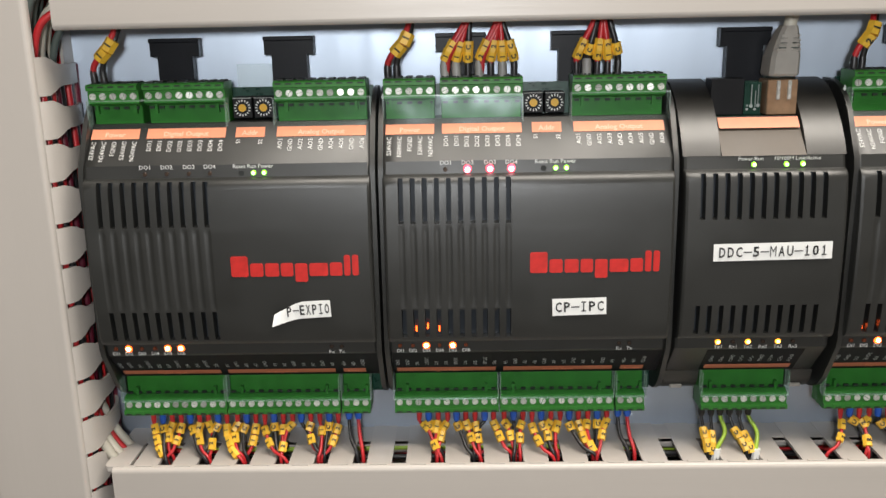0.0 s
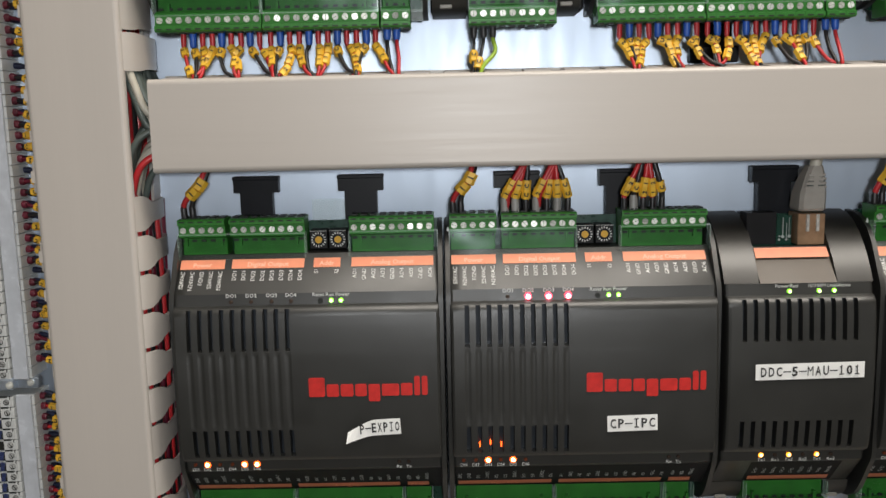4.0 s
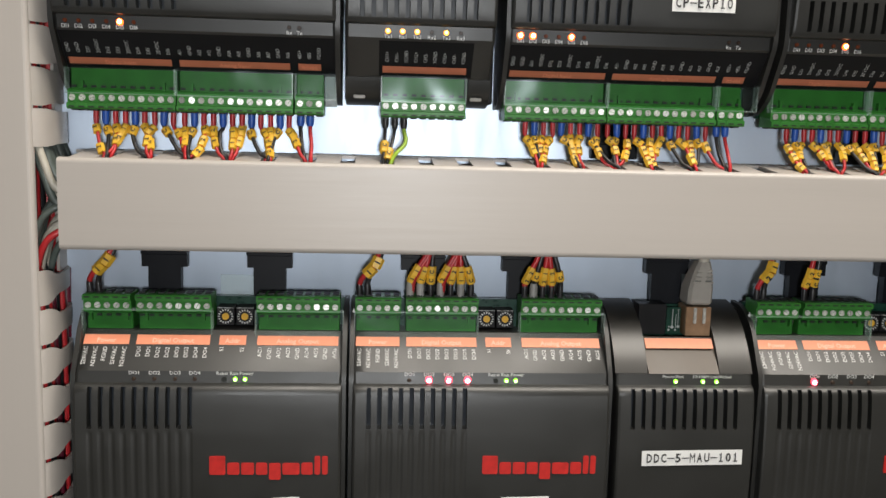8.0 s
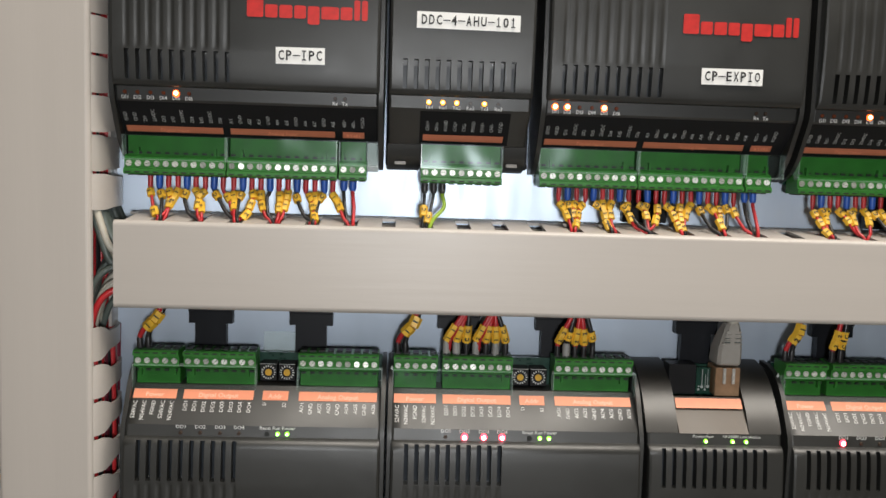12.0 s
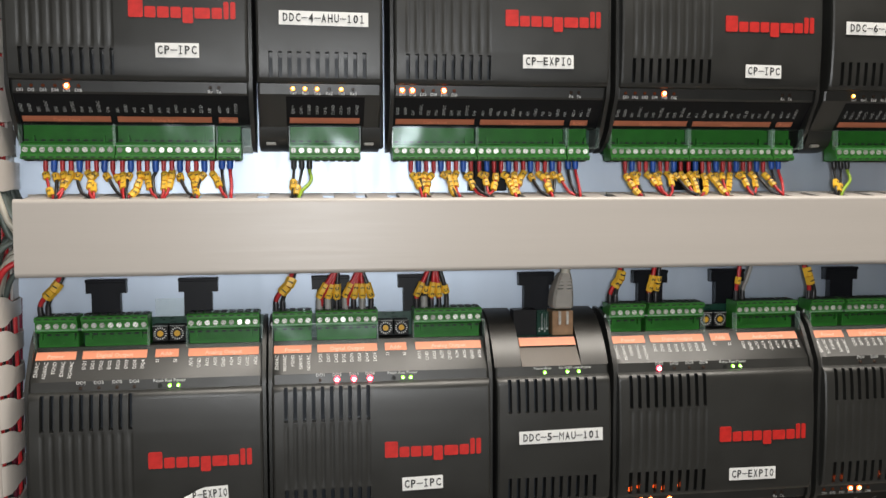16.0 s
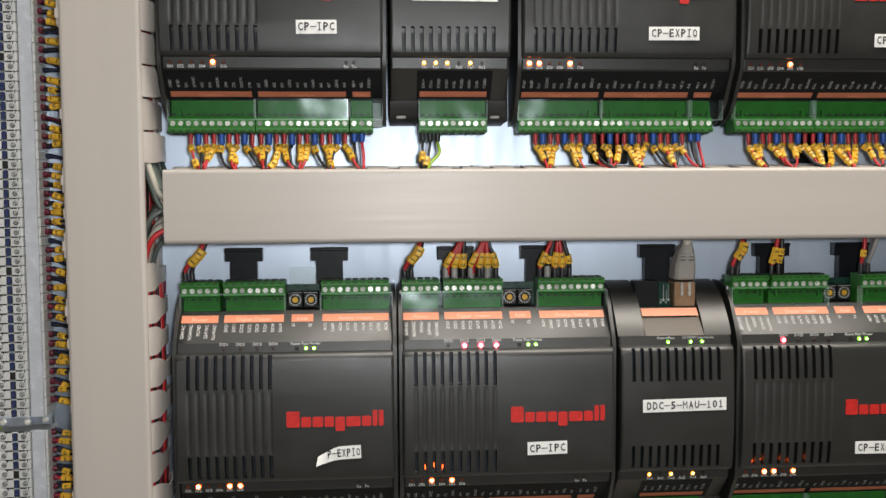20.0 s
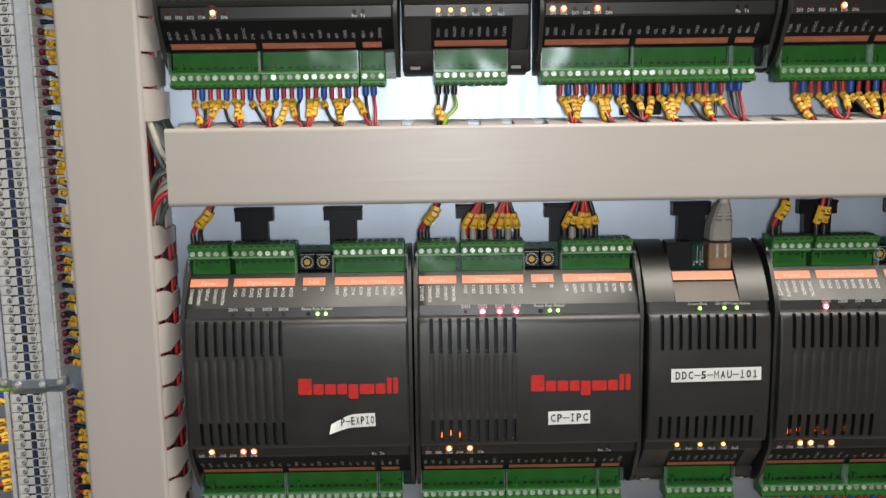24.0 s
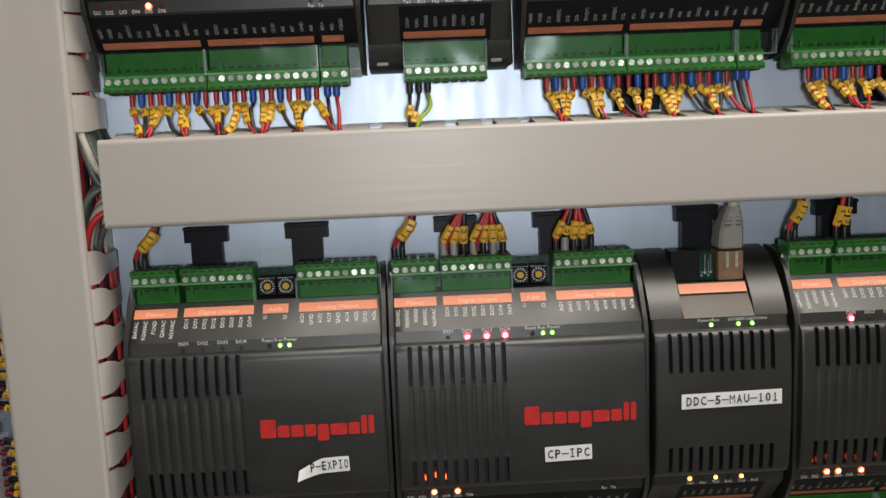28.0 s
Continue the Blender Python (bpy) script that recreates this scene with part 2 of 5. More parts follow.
class Build:
    """Collects simple solids into one mesh."""

    def __init__(self):
        self.v, self.f, self.s, self.sharp = [], [], [], 1.0

    def add(self, verts, faces, smooth=False):
        k = len(self.v)
        self.v += [tuple(p) for p in verts]
        self.f += [tuple(i + k for i in f) for f in faces]
        self.s += [smooth] * len(faces)
        return self

    def box(self, x0, x1, y0, y1, z0, z1, c=0.0):
        if not c:
            v = [(x, y, z) for z in (z0, z1) for y in (y0, y1) for x in (x0, x1)]
            return self.add(v, [(0, 2, 3, 1), (4, 5, 7, 6), (0, 1, 5, 4), (2, 6, 7, 3), (0, 4, 6, 2), (1, 3, 7, 5)])
        lo, hi = (x0, y0, z0), (x1, y1, z1)
        v, ix = [], {}
        for a in range(3):
            for s in (0, 1):
                for p in (0, 1):
                    for q in (0, 1):
                        o = [0, 0, 0]
                        o[a] = hi[a] if s else lo[a]
                        for ax, w in (((a + 1) % 3, p), ((a + 2) % 3, q)):
                            o[ax] = hi[ax] - c if w else lo[ax] + c
                        key = [0, 0, 0]
                        key[a], key[(a + 1) % 3], key[(a + 2) % 3] = s, p, q
                        ix[(a, *key)] = len(v)
                        v.append(o)
        f = []
        for a in range(3):
            b, d = (a + 1) % 3, (a + 2) % 3
            for s in (0, 1):
                def k(ax, p, q, s=s, a=a, b=b, d=d):
                    key = [0, 0, 0]
                    key[a], key[b], key[d] = s, p, q
                    return ix[(ax, *key)]
                f.append((k(a, 0, 0), k(a, 1, 0), k(a, 1, 1), k(a, 0, 1)))
            for p in (0, 1):
                for q in (0, 1):
                    def e(ax, r, p=p, q=q, a=a, b=b, d=d):
                        key = [0, 0, 0]
                        key[a], key[b], key[d] = r, p, q
                        return ix[(ax, *key)]
                    f.append((e(b, 0), e(b, 1), e(d, 1), e(d, 0)))
        for x in (0, 1):
            for y in (0, 1):
                for z in (0, 1):
                    f.append((ix[(0, x, y, z)], ix[(1, x, y, z)], ix[(2, x, y, z)]))
        return self.add(v, f)

    def prism(self, yz, x0, x1, smooth=False):
        n = len(yz)
        v = [(x0, y, z) for y, z in yz] + [(x1, y, z) for y, z in yz]
        self.add(v, [(i, (i + 1) % n, n + (i + 1) % n, n + i) for i in range(n)], smooth)
        return self.add(v, [tuple(range(n)), tuple(range(2 * n - 1, n - 1, -1))])

    def plate_xz(self, xz, y0, y1):
        n = len(xz)
        v = [(x, y0, z) for x, z in xz] + [(x, y1, z) for x, z in xz]
        return self.add(v, [tuple(range(n)), tuple(range(2 * n - 1, n - 1, -1))] + [(i, (i + 1) % n, n + (i + 1) % n, n + i) for i in range(n)])

    def cyl(self, c, axis, r, h, n=12, r2=None):
        """A rod from c along axis, h long."""
        a = Vector(axis).normalized()
        u = a.orthogonal().normalized()
        w = a.cross(u)
        r2 = r if r2 is None else r2
        ring = [(math.cos(2 * math.pi * i / n), math.sin(2 * math.pi * i / n)) for i in range(n)]
        c = Vector(c)
        v = [c + (u * p + w * q) * r for p, q in ring] + [c + a * h + (u * p + w * q) * r2 for p, q in ring]
        self.add(v, [(i, (i + 1) % n, n + (i + 1) % n, n + i) for i in range(n)], True)
        return self.add(v, [tuple(range(n)), tuple(range(2 * n - 1, n - 1, -1))])

    def tube(self, pts, r, n=7, flat=1.0):
        """A round (or flattened) rod along points; r may be a list."""
        pts = [Vector(p) for p in pts]
        rs = r if isinstance(r, (list, tuple)) else [r] * len(pts)
        rings, ref = [], None
        for i, p in enumerate(pts):
            t = (pts[min(i + 1, len(pts) - 1)] - pts[max(i - 1, 0)]).normalized()
            if ref is None:
                ref = t.cross(Vector((0, 1, 0)))
                ref = ref if ref.length > 0.1 else t.orthogonal()
            ref = (ref - t * ref.dot(t)).normalized()
            w = t.cross(ref)
            rings.append([p + (ref * math.cos(2 * math.pi * k / n) + w * flat * math.sin(2 * math.pi * k / n)) * rs[i] for k in range(n)])
        v = [q for ring in rings for q in ring]
        f = [(a * n + k, a * n + (k + 1) % n, (a + 1) * n + (k + 1) % n, (a + 1) * n + k) for a in range(len(pts) - 1) for k in range(n)]
        self.add(v, f, True)
        return self.add(v, [tuple(range(n)), tuple(range(len(v) - 1, len(v) - n - 1, -1))])

    def text(self, s, at, right, up, size, align="l", bold=0.0):
        verts, faces, width = TEXT(s, bold)
        right, up, at = Vector(right).normalized(), Vector(up).normalized(), Vector(at)
        off = {"l": 0.0, "c": -width / 2, "r": -width}[align]
        return self.add([at + right * (x + off) * size + up * y * size for x, y in verts], faces)

    def mesh(self, name, material):
        me = bpy.data.meshes.new(name)
        me.from_pydata(self.v, [], self.f)
        me.materials.append(material)
        me.polygons.foreach_set("use_smooth", self.s)
        bm = bmesh.new()
        bm.from_mesh(me)
        bmesh.ops.remove_doubles(bm, verts=bm.verts, dist=1e-6)
        bmesh.ops.recalc_face_normals(bm, faces=bm.faces)
        for e in bm.edges:
            if len(e.link_faces) == 2 and e.calc_face_angle(0) > self.sharp:
                e.smooth = False
        bm.to_mesh(me)
        bm.free()
        return me


_texts = {}


def TEXT(s, bold=0.0):
    if (s, bold) not in _texts:
        cu = bpy.data.curves.new("t", "FONT")
        cu.body, cu.size, cu.resolution_u, cu.offset = s, 1.0, 2, bold
        ob = bpy.data.objects.new("t", cu)
        scene.collection.objects.link(ob)
        me = bpy.data.meshes.new_from_object(ob.evaluated_get(bpy.context.evaluated_depsgraph_get()))
        verts = [(v.co.x, v.co.y) for v in me.vertices]
        _texts[(s, bold)] = (verts, [tuple(p.vertices) for p in me.polygons], max((x for x, _ in verts), default=0))
        bpy.data.objects.remove(ob)
        bpy.data.curves.remove(cu)
        bpy.data.meshes.remove(me)
    return _texts[(s, bold)]


_meshes = {}


def part(name, build, material, parent=None, label="", at=(0, 0, 0), key=None):
    """ONE mesh object under a thing or a part. key: share the mesh with alike pieces."""
    me = _meshes.get(key) if key else None
    if me is None:
        me = (build() if callable(build) else build).mesh(name, M[material])
        if key:
            _meshes[key] = me
    ob = new(name, me)
    ob.parent, ob.location = parent, at
    if label:
        ob["label"] = label
    return ob


def thing(name, at, label, category, group=""):
    ob = new(name)
    ob.empty_display_size = 0.02
    ob.location = at
    return tagged(ob, label, category, group)


def smooth_path(pts, per=5):
    """Points of a Catmull-Rom curve through pts."""
    p = [Vector(q) for q in pts]
    p = [p[0] * 2 - p[1], *p, p[-1] * 2 - p[-2]]
    out = []
    for i in range(1, len(p) - 2):
        for k in range(per):
            t = k / per
            a, b, c, d = p[i - 1:i + 3]
            out.append(0.5 * (2 * b + (c - a) * t + (2 * a - 5 * b + 4 * c - d) * t * t + (3 * b - a - 3 * c + d) * t ** 3))
    return out + [p[-2]]


def along(path, s):
    """The point at the share s of a path's length, and the direction there."""
    d = [0.0]
    for a, b in zip(path, path[1:]):
        d.append(d[-1] + (b - a).length)
    want = s * d[-1]
    for i in range(len(path) - 1):
        if d[i + 1] >= want or i == len(path) - 2:
            w = (want - d[i]) / max(1e-9, d[i + 1] - d[i])
            return path[i].lerp(path[i + 1], w), (path[i + 1] - path[i]).normalized(), d[-1]

# ---- the plan ----
PLATE, FRONT = -0.022, -0.070          # face of the mounting plate, face of the ducts
LOW, UP = 1.3280, 1.5952               # middles of the two rows of controllers
PITCH = 0.0049                         # terminal pitch
SLOT = 0.0203                          # slot pitch of the ducts
W, WM = 0.1405, 0.0765                 # widths of a controller and of a network module


def structure(name, build, material, label):
    ob = new(name, build.mesh(name, M[material]))
    return tagged(ob, label, name.split("_")[0], kind="structure")


structure("back_plate", Build().box(-0.50, 0.95, PLATE, PLATE + 0.003, 0.75, 2.10), "plate", "galvanised steel mounting plate of the control cabinet")
# unseen cabinet shell, added; its depth and height shape the light from above
structure("cabinet_side_west", Build().box(-0.52, -0.50, -0.17, 0.02, 0.75, 2.10), "wall", "unseen grey painted steel side wall added to the cabinet")
structure("cabinet_side_east", Build().box(0.95, 0.97, -0.17, 0.02, 0.75, 2.10), "wall", "unseen grey painted steel side wall added to the cabinet")
structure("cabinet_top", Build().box(-0.52, 0.97, -0.17, 0.02, 2.10, 2.12), "wall", "unseen grey painted steel roof added to the cabinet")
structure("cabinet_bottom", Build().box(-0.52, 0.97, -0.17, 0.02, 0.73, 0.75), "wall", "unseen grey painted steel floor added to the cabinet")
# unseen room, added; its tones set what the plastic reflects
structure("floor", Build().box(-2.6, 2.6, -3.2, 0.5, -0.1, 0.0), "floor", "unseen grey floor added to close the room")
structure("ceiling", Build().box(-2.6, 2.6, -3.2, 0.5, 2.75, 2.85), "wall", "unseen grey ceiling added to close the room")
structure("wall_north", Build().box(-2.6, 2.6, 0.022, 0.12, 0.0, 2.75), "wall", "unseen grey wall added behind the cabinet")
structure("wall_south", Build().box(-2.6, 2.6, -3.2, -3.1, 0.0, 2.75), "wall", "unseen grey wall added to close the room")
structure("wall_west", Build().box(-2.6, -2.5, -3.1, 0.022, 0.0, 2.75), "wall", "unseen grey wall added to close the room")
structure("wall_east", Build().box(2.5, 2.6, -3.1, 0.022, 0.0, 2.75), "wall", "unseen grey wall added to close the room")

# ---- cable ducts ----


def cover_profile(lo, hi, front, wall, r=0.0025, lip=0.004):
    """Outline across a duct's cover: (y, z) with rounded front edges and lips that turn back."""
    out = [(front + lip, hi), (front + r, hi)]
    out += [(front + r - r * math.sin(a), hi - r + r * math.cos(a)) for a in (0.4, 0.8, 1.2)]
    out += [(front, hi - r), (front, lo + r)]
    out += [(front + r - r * math.cos(a), lo + r - r * math.sin(a)) for a in (0.4, 0.8, 1.2)]
    out += [(front + r, lo), (front + lip, lo), (front + lip, lo + wall), (front + r, lo + wall), (front + wall, lo + r), (front + wall, hi - r), (front + r, hi - wall), (front + lip, hi - wall)]
    return out


def swap(build):
    """Turn a duct that lies along x into one that stands along z."""
    build.v = [(z, y, x) for x, y, z in build.v]
    return build


def finger(width, depth, t=0.0016, thick_end=0.0, bulge=0.0, rise=0.0):
    """One tongue of a slotted wall: from the plate (y = 0) to the front (y = -depth), with a small barb."""
    w, h = width / 2, width / 2 + thick_end
    c = 0.0022
    pts = [(-w, 0), (w, 0), (w, -depth + c), (w - c, -depth), (-w + c, -depth), (-w, -depth + c)]
    if thick_end:
        pts = [(-w - 0.001, 0), (w + 0.001, 0), (w, -0.004), (w, -depth + 0.013), (h, -depth + 0.0105), (h, -depth + 0.001), (h - 0.001, -depth), (-h + 0.001, -depth), (-h, -depth + 0.001), (-h, -depth + 0.0105), (-w, -depth + 0.013), (-w, -0.004)]
    b = Build()
    if bulge or rise:
        # bowed by the wires behind it: slices from the plate to the front
        cuts = 12
        rows = []
        for k in range(cuts + 1):
            y = -depth * k / cuts
            f = min(1.0, max(0.0, (k / cuts - 0.60) / 0.24))
            wide = (w + (h - w) * f * f * (3 - 2 * f)) if thick_end else w + 0.0030 * max(0.0, 1 - k / 3.0) ** 2
            off = bulge * math.sin(math.pi * k / cuts) ** 0.6 + rise * min(1.0, (1 - k / cuts) / 0.70)
            rows += [(-wide, y, off), (wide, y, off), (wide, y, off + t), (-wide, y, off + t)]
        f = [(0, 1, 2, 3), tuple(4 * cuts + q for q in (3, 2, 1, 0))]
        f += [(4 * k + q, 4 * k + (q + 1) % 4, 4 * k + 4 + (q + 1) % 4, 4 * k + 4 + q) for k in range(cuts) for q in range(4)]
        return b.add(rows, f, True)
    n = len(pts)
    v = [(x, y, 0) for x, y in pts] + [(x, y, t) for x, y in pts]
    b.add(v, [tuple(range(n)), tuple(range(2 * n - 1, n - 1, -1))] + [(i, (i + 1) % n, n + (i + 1) % n, n + i) for i in range(n)])
    return b.box(-w + c, w - c, -depth - 0.0008, -depth + 0.001, -0.0006, t + 0.0006)


def duct(at, length, height, first, label, standing=False, bow=0.0, heads=0.0, out=0.0):
    """A slotted wiring duct: base, cover and every tongue of both walls."""
    d = thing("cable_duct", at, label, "cable duct", "wiring ducts")
    turn = swap if standing else (lambda b: b)
    depth = PLATE - FRONT
    part("cover", turn(Build().prism(cover_profile(0, height, FRONT, 0.0016), 0, length, False)), "duct_up" if standing else "duct", d)
    part("base", turn(Build().box(0, length, PLATE - 0.002, PLATE, 0.001, height - 0.001)), "duct", d)
    wall = 0.012 if standing else 0.018
    wide_gap = 0.0102 if heads else 0.0080 if standing else 0.0074
    part("base_wall", turn(Build().box(0, length, PLATE - wall, PLATE - 0.0021, 0.0008, 0.0024).box(0, length, PLATE - wall, PLATE - 0.0021, height - 0.0024, height - 0.0008)), "duct", d)
    if out and not standing:
        part("base_lip", Build().box(0, length, PLATE - wall, PLATE - 0.0005, height + out + bow - (0.0026 if bow else 0.0041), height + out + bow - 0.0011), "duct", d)
    k, x = 0, first
    while x < length - 0.004:
        lo, hi = max(0.0, x + 0.0032), min(length, x + SLOT - 0.0032)
        for side in (0, 1):
            if lo > hi:
                continue
            if heads and side and 1.430 < at[2] + x + SLOT / 2 < 1.486:
                continue
            z = (0.0008 if standing else 0.0026) if side == 0 else height - 0.0024 + out
            upper = heads and side and at[2] + x > 1.48
            gap, tip = (0.0040, 0.0013) if upper else (wide_gap, wide_gap / 2 - 0.0012 if heads and side else heads)
            bulge = random.choice((0.0046, 0.0060, 0.0074)) if heads and side else random.choice((0.0030, 0.0044, 0.0056)) if standing and side else 0.0
            rise = bow if side and not standing else 0.0
            ob = part("duct_tongue", lambda: turn(finger(SLOT - gap, depth - (0.0018 if heads else 0.0030), 0.0016, tip, bulge, rise)), "duct", d, key=("finger", standing, tip, gap, bulge, rise))
            p = ((lo + hi) / 2, PLATE, z)
            ob.location = (p[2], p[1], p[0]) if standing else p
            if standing and bow and not bulge:
                ob.rotation_euler = (0, 0, (random.uniform(-0.02, 0.10) if side else random.uniform(-0.05, 0.02)) * bow)
        k, x = k + 1, x + SLOT
    return d


DUCT_Z = {"mid": 1.4388, "low": 1.1728}
DUCT_H = 0.0464
duct((-0.0766, 0, DUCT_Z["mid"]), 0.95, DUCT_H, 0.0008, "grey PVC wiring duct with smooth cover between the controller rows", bow=0.0032, out=0.0006)
duct((-0.0750, 0, DUCT_Z["low"]), 0.95, DUCT_H, -0.0144, "grey PVC wiring duct with slotted top under the lower controllers", out=0.0006)
duct((-0.1370, 0, 0.90), 0.95, 0.0488, 0.0003, "upright grey PVC wiring duct beside the controllers", True, 1.0, 0.0030, 0.0002)
duct((-0.3080, 0, 0.90), 0.95, 0.0780, 0.0152, "wide upright grey PVC wiring duct beside the terminal strip", True, 0.12)

SLOTS = {"mid": [-0.0758 + SLOT * k for k in range(48)], "low": [-0.0894 + SLOT * k for k in range(48)]}

# ---- controllers ----


def shell(xs, zs, y_of, depth, back):
    """A moulded front: cells between the lines xs and zs, pushed in by depth(i, j), with walls round each recess."""
    b = Build()
    idx = {}

    def vert(i, j, d):
        if (i, j, d) not in idx:
            idx[(i, j, d)] = len(b.v)
            b.v.append((xs[i], y_of(xs[i], zs[j], j) + d, zs[j]))
        return idx[(i, j, d)]
    nx, nz = len(xs) - 1, len(zs) - 1
    deep = [[depth(i, j) for j in range(nz)] for i in range(nx)]
    for i in range(nx):
        for j in range(nz):
            d = deep[i][j]
            if d > 0.02:
                continue
            b.f.append((vert(i, j, d), vert(i + 1, j, d), vert(i + 1, j + 1, d), vert(i, j + 1, d)))
            b.s.append(True)
    for i in range(nx + 1):
        for j in range(nz):
            l = deep[i - 1][j] if i else None
            r = deep[i][j] if i < nx else None
            if l != r:
                ya = [y_of(xs[i], zs[q], q) for q in (j, j + 1)]
                p, q = [(back - y if s is None else s) for s, y in ((l, ya[0]), (r, ya[0]))], [(back - y if s is None else s) for s, y in ((l, ya[1]), (r, ya[1]))]
                b.add([(xs[i], ya[0] + p[0], zs[j]), (xs[i], ya[0] + p[1], zs[j]), (xs[i], ya[1] + q[1], zs[j + 1]), (xs[i], ya[1] + q[0], zs[j + 1])], [(0, 1, 2, 3)])
    for j in range(nz + 1):
        for i in range(nx):
            l = deep[i][j - 1] if j else None
            r = deep[i][j] if j < nz else None
            if l != r:
                ya = [y_of(xs[q], zs[j], j) for q in (i, i + 1)]
                b.add([(xs[i], (back if l is None else ya[0] + l), zs[j]), (xs[i], (back if r is None else ya[0] + r), zs[j]),
                       (xs[i + 1], (back if r is None else ya[1] + r), zs[j]), (xs[i + 1], (back if l is None else ya[1] + l), zs[j])], [(0, 1, 2, 3)])
    return b


# the moulded front seen from the side: height over the middle and depth
PROFILE = [(0.0660, -0.0510), (0.0480, -0.0675), (0.0422, -0.0690), (0.0415, -0.0712), (0.0400, -0.0728), (0.0387, -0.0734), (0.0370, -0.0738), (0.0310, -0.0746), (0.0240, -0.0752), (0.0160, -0.0757),
           (0.0060, -0.0760), (-0.0040, -0.0760), (-0.0140, -0.0758), (-0.0230, -0.0753), (-0.0300, -0.0747), (-0.0350, -0.0741), (-0.0385, -0.0731), (-0.0402, -0.0716),
           (-0.0408, -0.0681), (-0.0470, -0.0672), (-0.0655, -0.0505)]


def surface(z):
    """Depth of the moulded front at a height."""
    for (za, ya), (zb, yb) in zip(PROFILE, PROFILE[1:]):
        if zb <= z <= za:
            return ya + (yb - ya) * (za - z) / (za - zb)
    return -0.05


CHEEK = [(-0.024, 0.0805), (-0.036, 0.0802), (-0.0440, 0.0778), (-0.0510, 0.0735), (-0.0567, 0.0675), (-0.0612, 0.0600), (-0.0652, 0.0530), (-0.0688, 0.0470), (-0.0700, 0.0420)]


def cheek(x0, x1, top=True, bottom=True):
    up = CHEEK if top else [(-0.024, 0.043), (-0.069, 0.043)]
    dn = [(y, -z) for y, z in reversed(CHEEK)] if bottom else [(-0.069, -0.043), (-0.024, -0.043)]
    return Build().prism(up + dn, x0, x1, True)


def front(width, slots, flutes, x_from, x_to, lo=-0.0655, hi=0.0660):
    """The cover with its vent slots (deep) and the shallow flutes between them."""
    xs = sorted({x_from, x_from + 0.0005, x_from + 0.0016, x_to - 0.0016, x_to - 0.0005, x_to, *[x for a in slots for x in (a - 0.00118, a + 0.00118)], *[x for a in flutes for x in (a - 0.0019, a - 0.0015, a - 0.0005, a + 0.0005, a + 0.0015, a + 0.0019)]})
    rows = [z for z, _ in PROFILE if lo <= z <= hi]
    extra = [0.0408, 0.0195, -0.0225, -0.0375, 0.0185, 0.0170, -0.0215, -0.0200, hi, lo]
    zs = sorted({*rows, *extra})

    def y_of(x, z, j):
        e = min(x - x_from, x_to - x)
        dip = 0.0
        if flutes and -0.0212 < z < 0.0182:
            near = min(abs(x - a) for a in flutes)
            dip = 0.0004 * math.cos(math.pi * near / 0.0038) ** 2 if near < 0.0019 else 0.0
        return surface(z) + dip + (0.0024 if e < 0.0003 else 0.0006 if e < 0.001 else 0.0)

    def depth(i, j):
        x, z = (xs[i] + xs[i + 1]) / 2, (zs[j] + zs[j + 1]) / 2
        if any(abs(x - a) < 0.0011 for a in slots) and (0.0195 < z < 0.0408 or -0.0375 < z < -0.0225):
            return 0.0065
        return 0.0
    b = shell(xs, zs, y_of, depth, -0.026)
    b.sharp = 0.46
    return b


def on_panel(z, off=0.0003):
    """A point just over the sloping panels, by height: (y, z)."""
    up = z > 0
    n = Vector((0, -0.0180, 0.0165)) if up else Vector((0, -0.0185, -0.0167))
    n.normalize()
    return surface(z) + n.y * off, z + n.z * off


def strip_on_panel(b, x0, x1, z0, z1, off=0.0003):
    (ya, za), (yb, zb) = on_panel(z0, off), on_panel(z1, off)
    return b.add([(x0, ya, za), (x1, ya, za), (x1, yb, zb), (x0, yb, zb)], [(0, 1, 2, 3)])


def SCREW():
    b = Build()
    for s in (-1, 1):
        arc = [(math.cos(a) * 0.0016, s * (0.00013 + math.sin(a) * 0.0015)) for a in [math.pi * k / 6 for k in range(7)]]
        b.plate_xz(arc, -0.0006, 0.0)
    return b


# how much nearer to the middle the upper and lower terminal blocks sit than the cover's edge line
DROP = {1: 0.0026, -1: 0.0018}
OUT = 0.0062


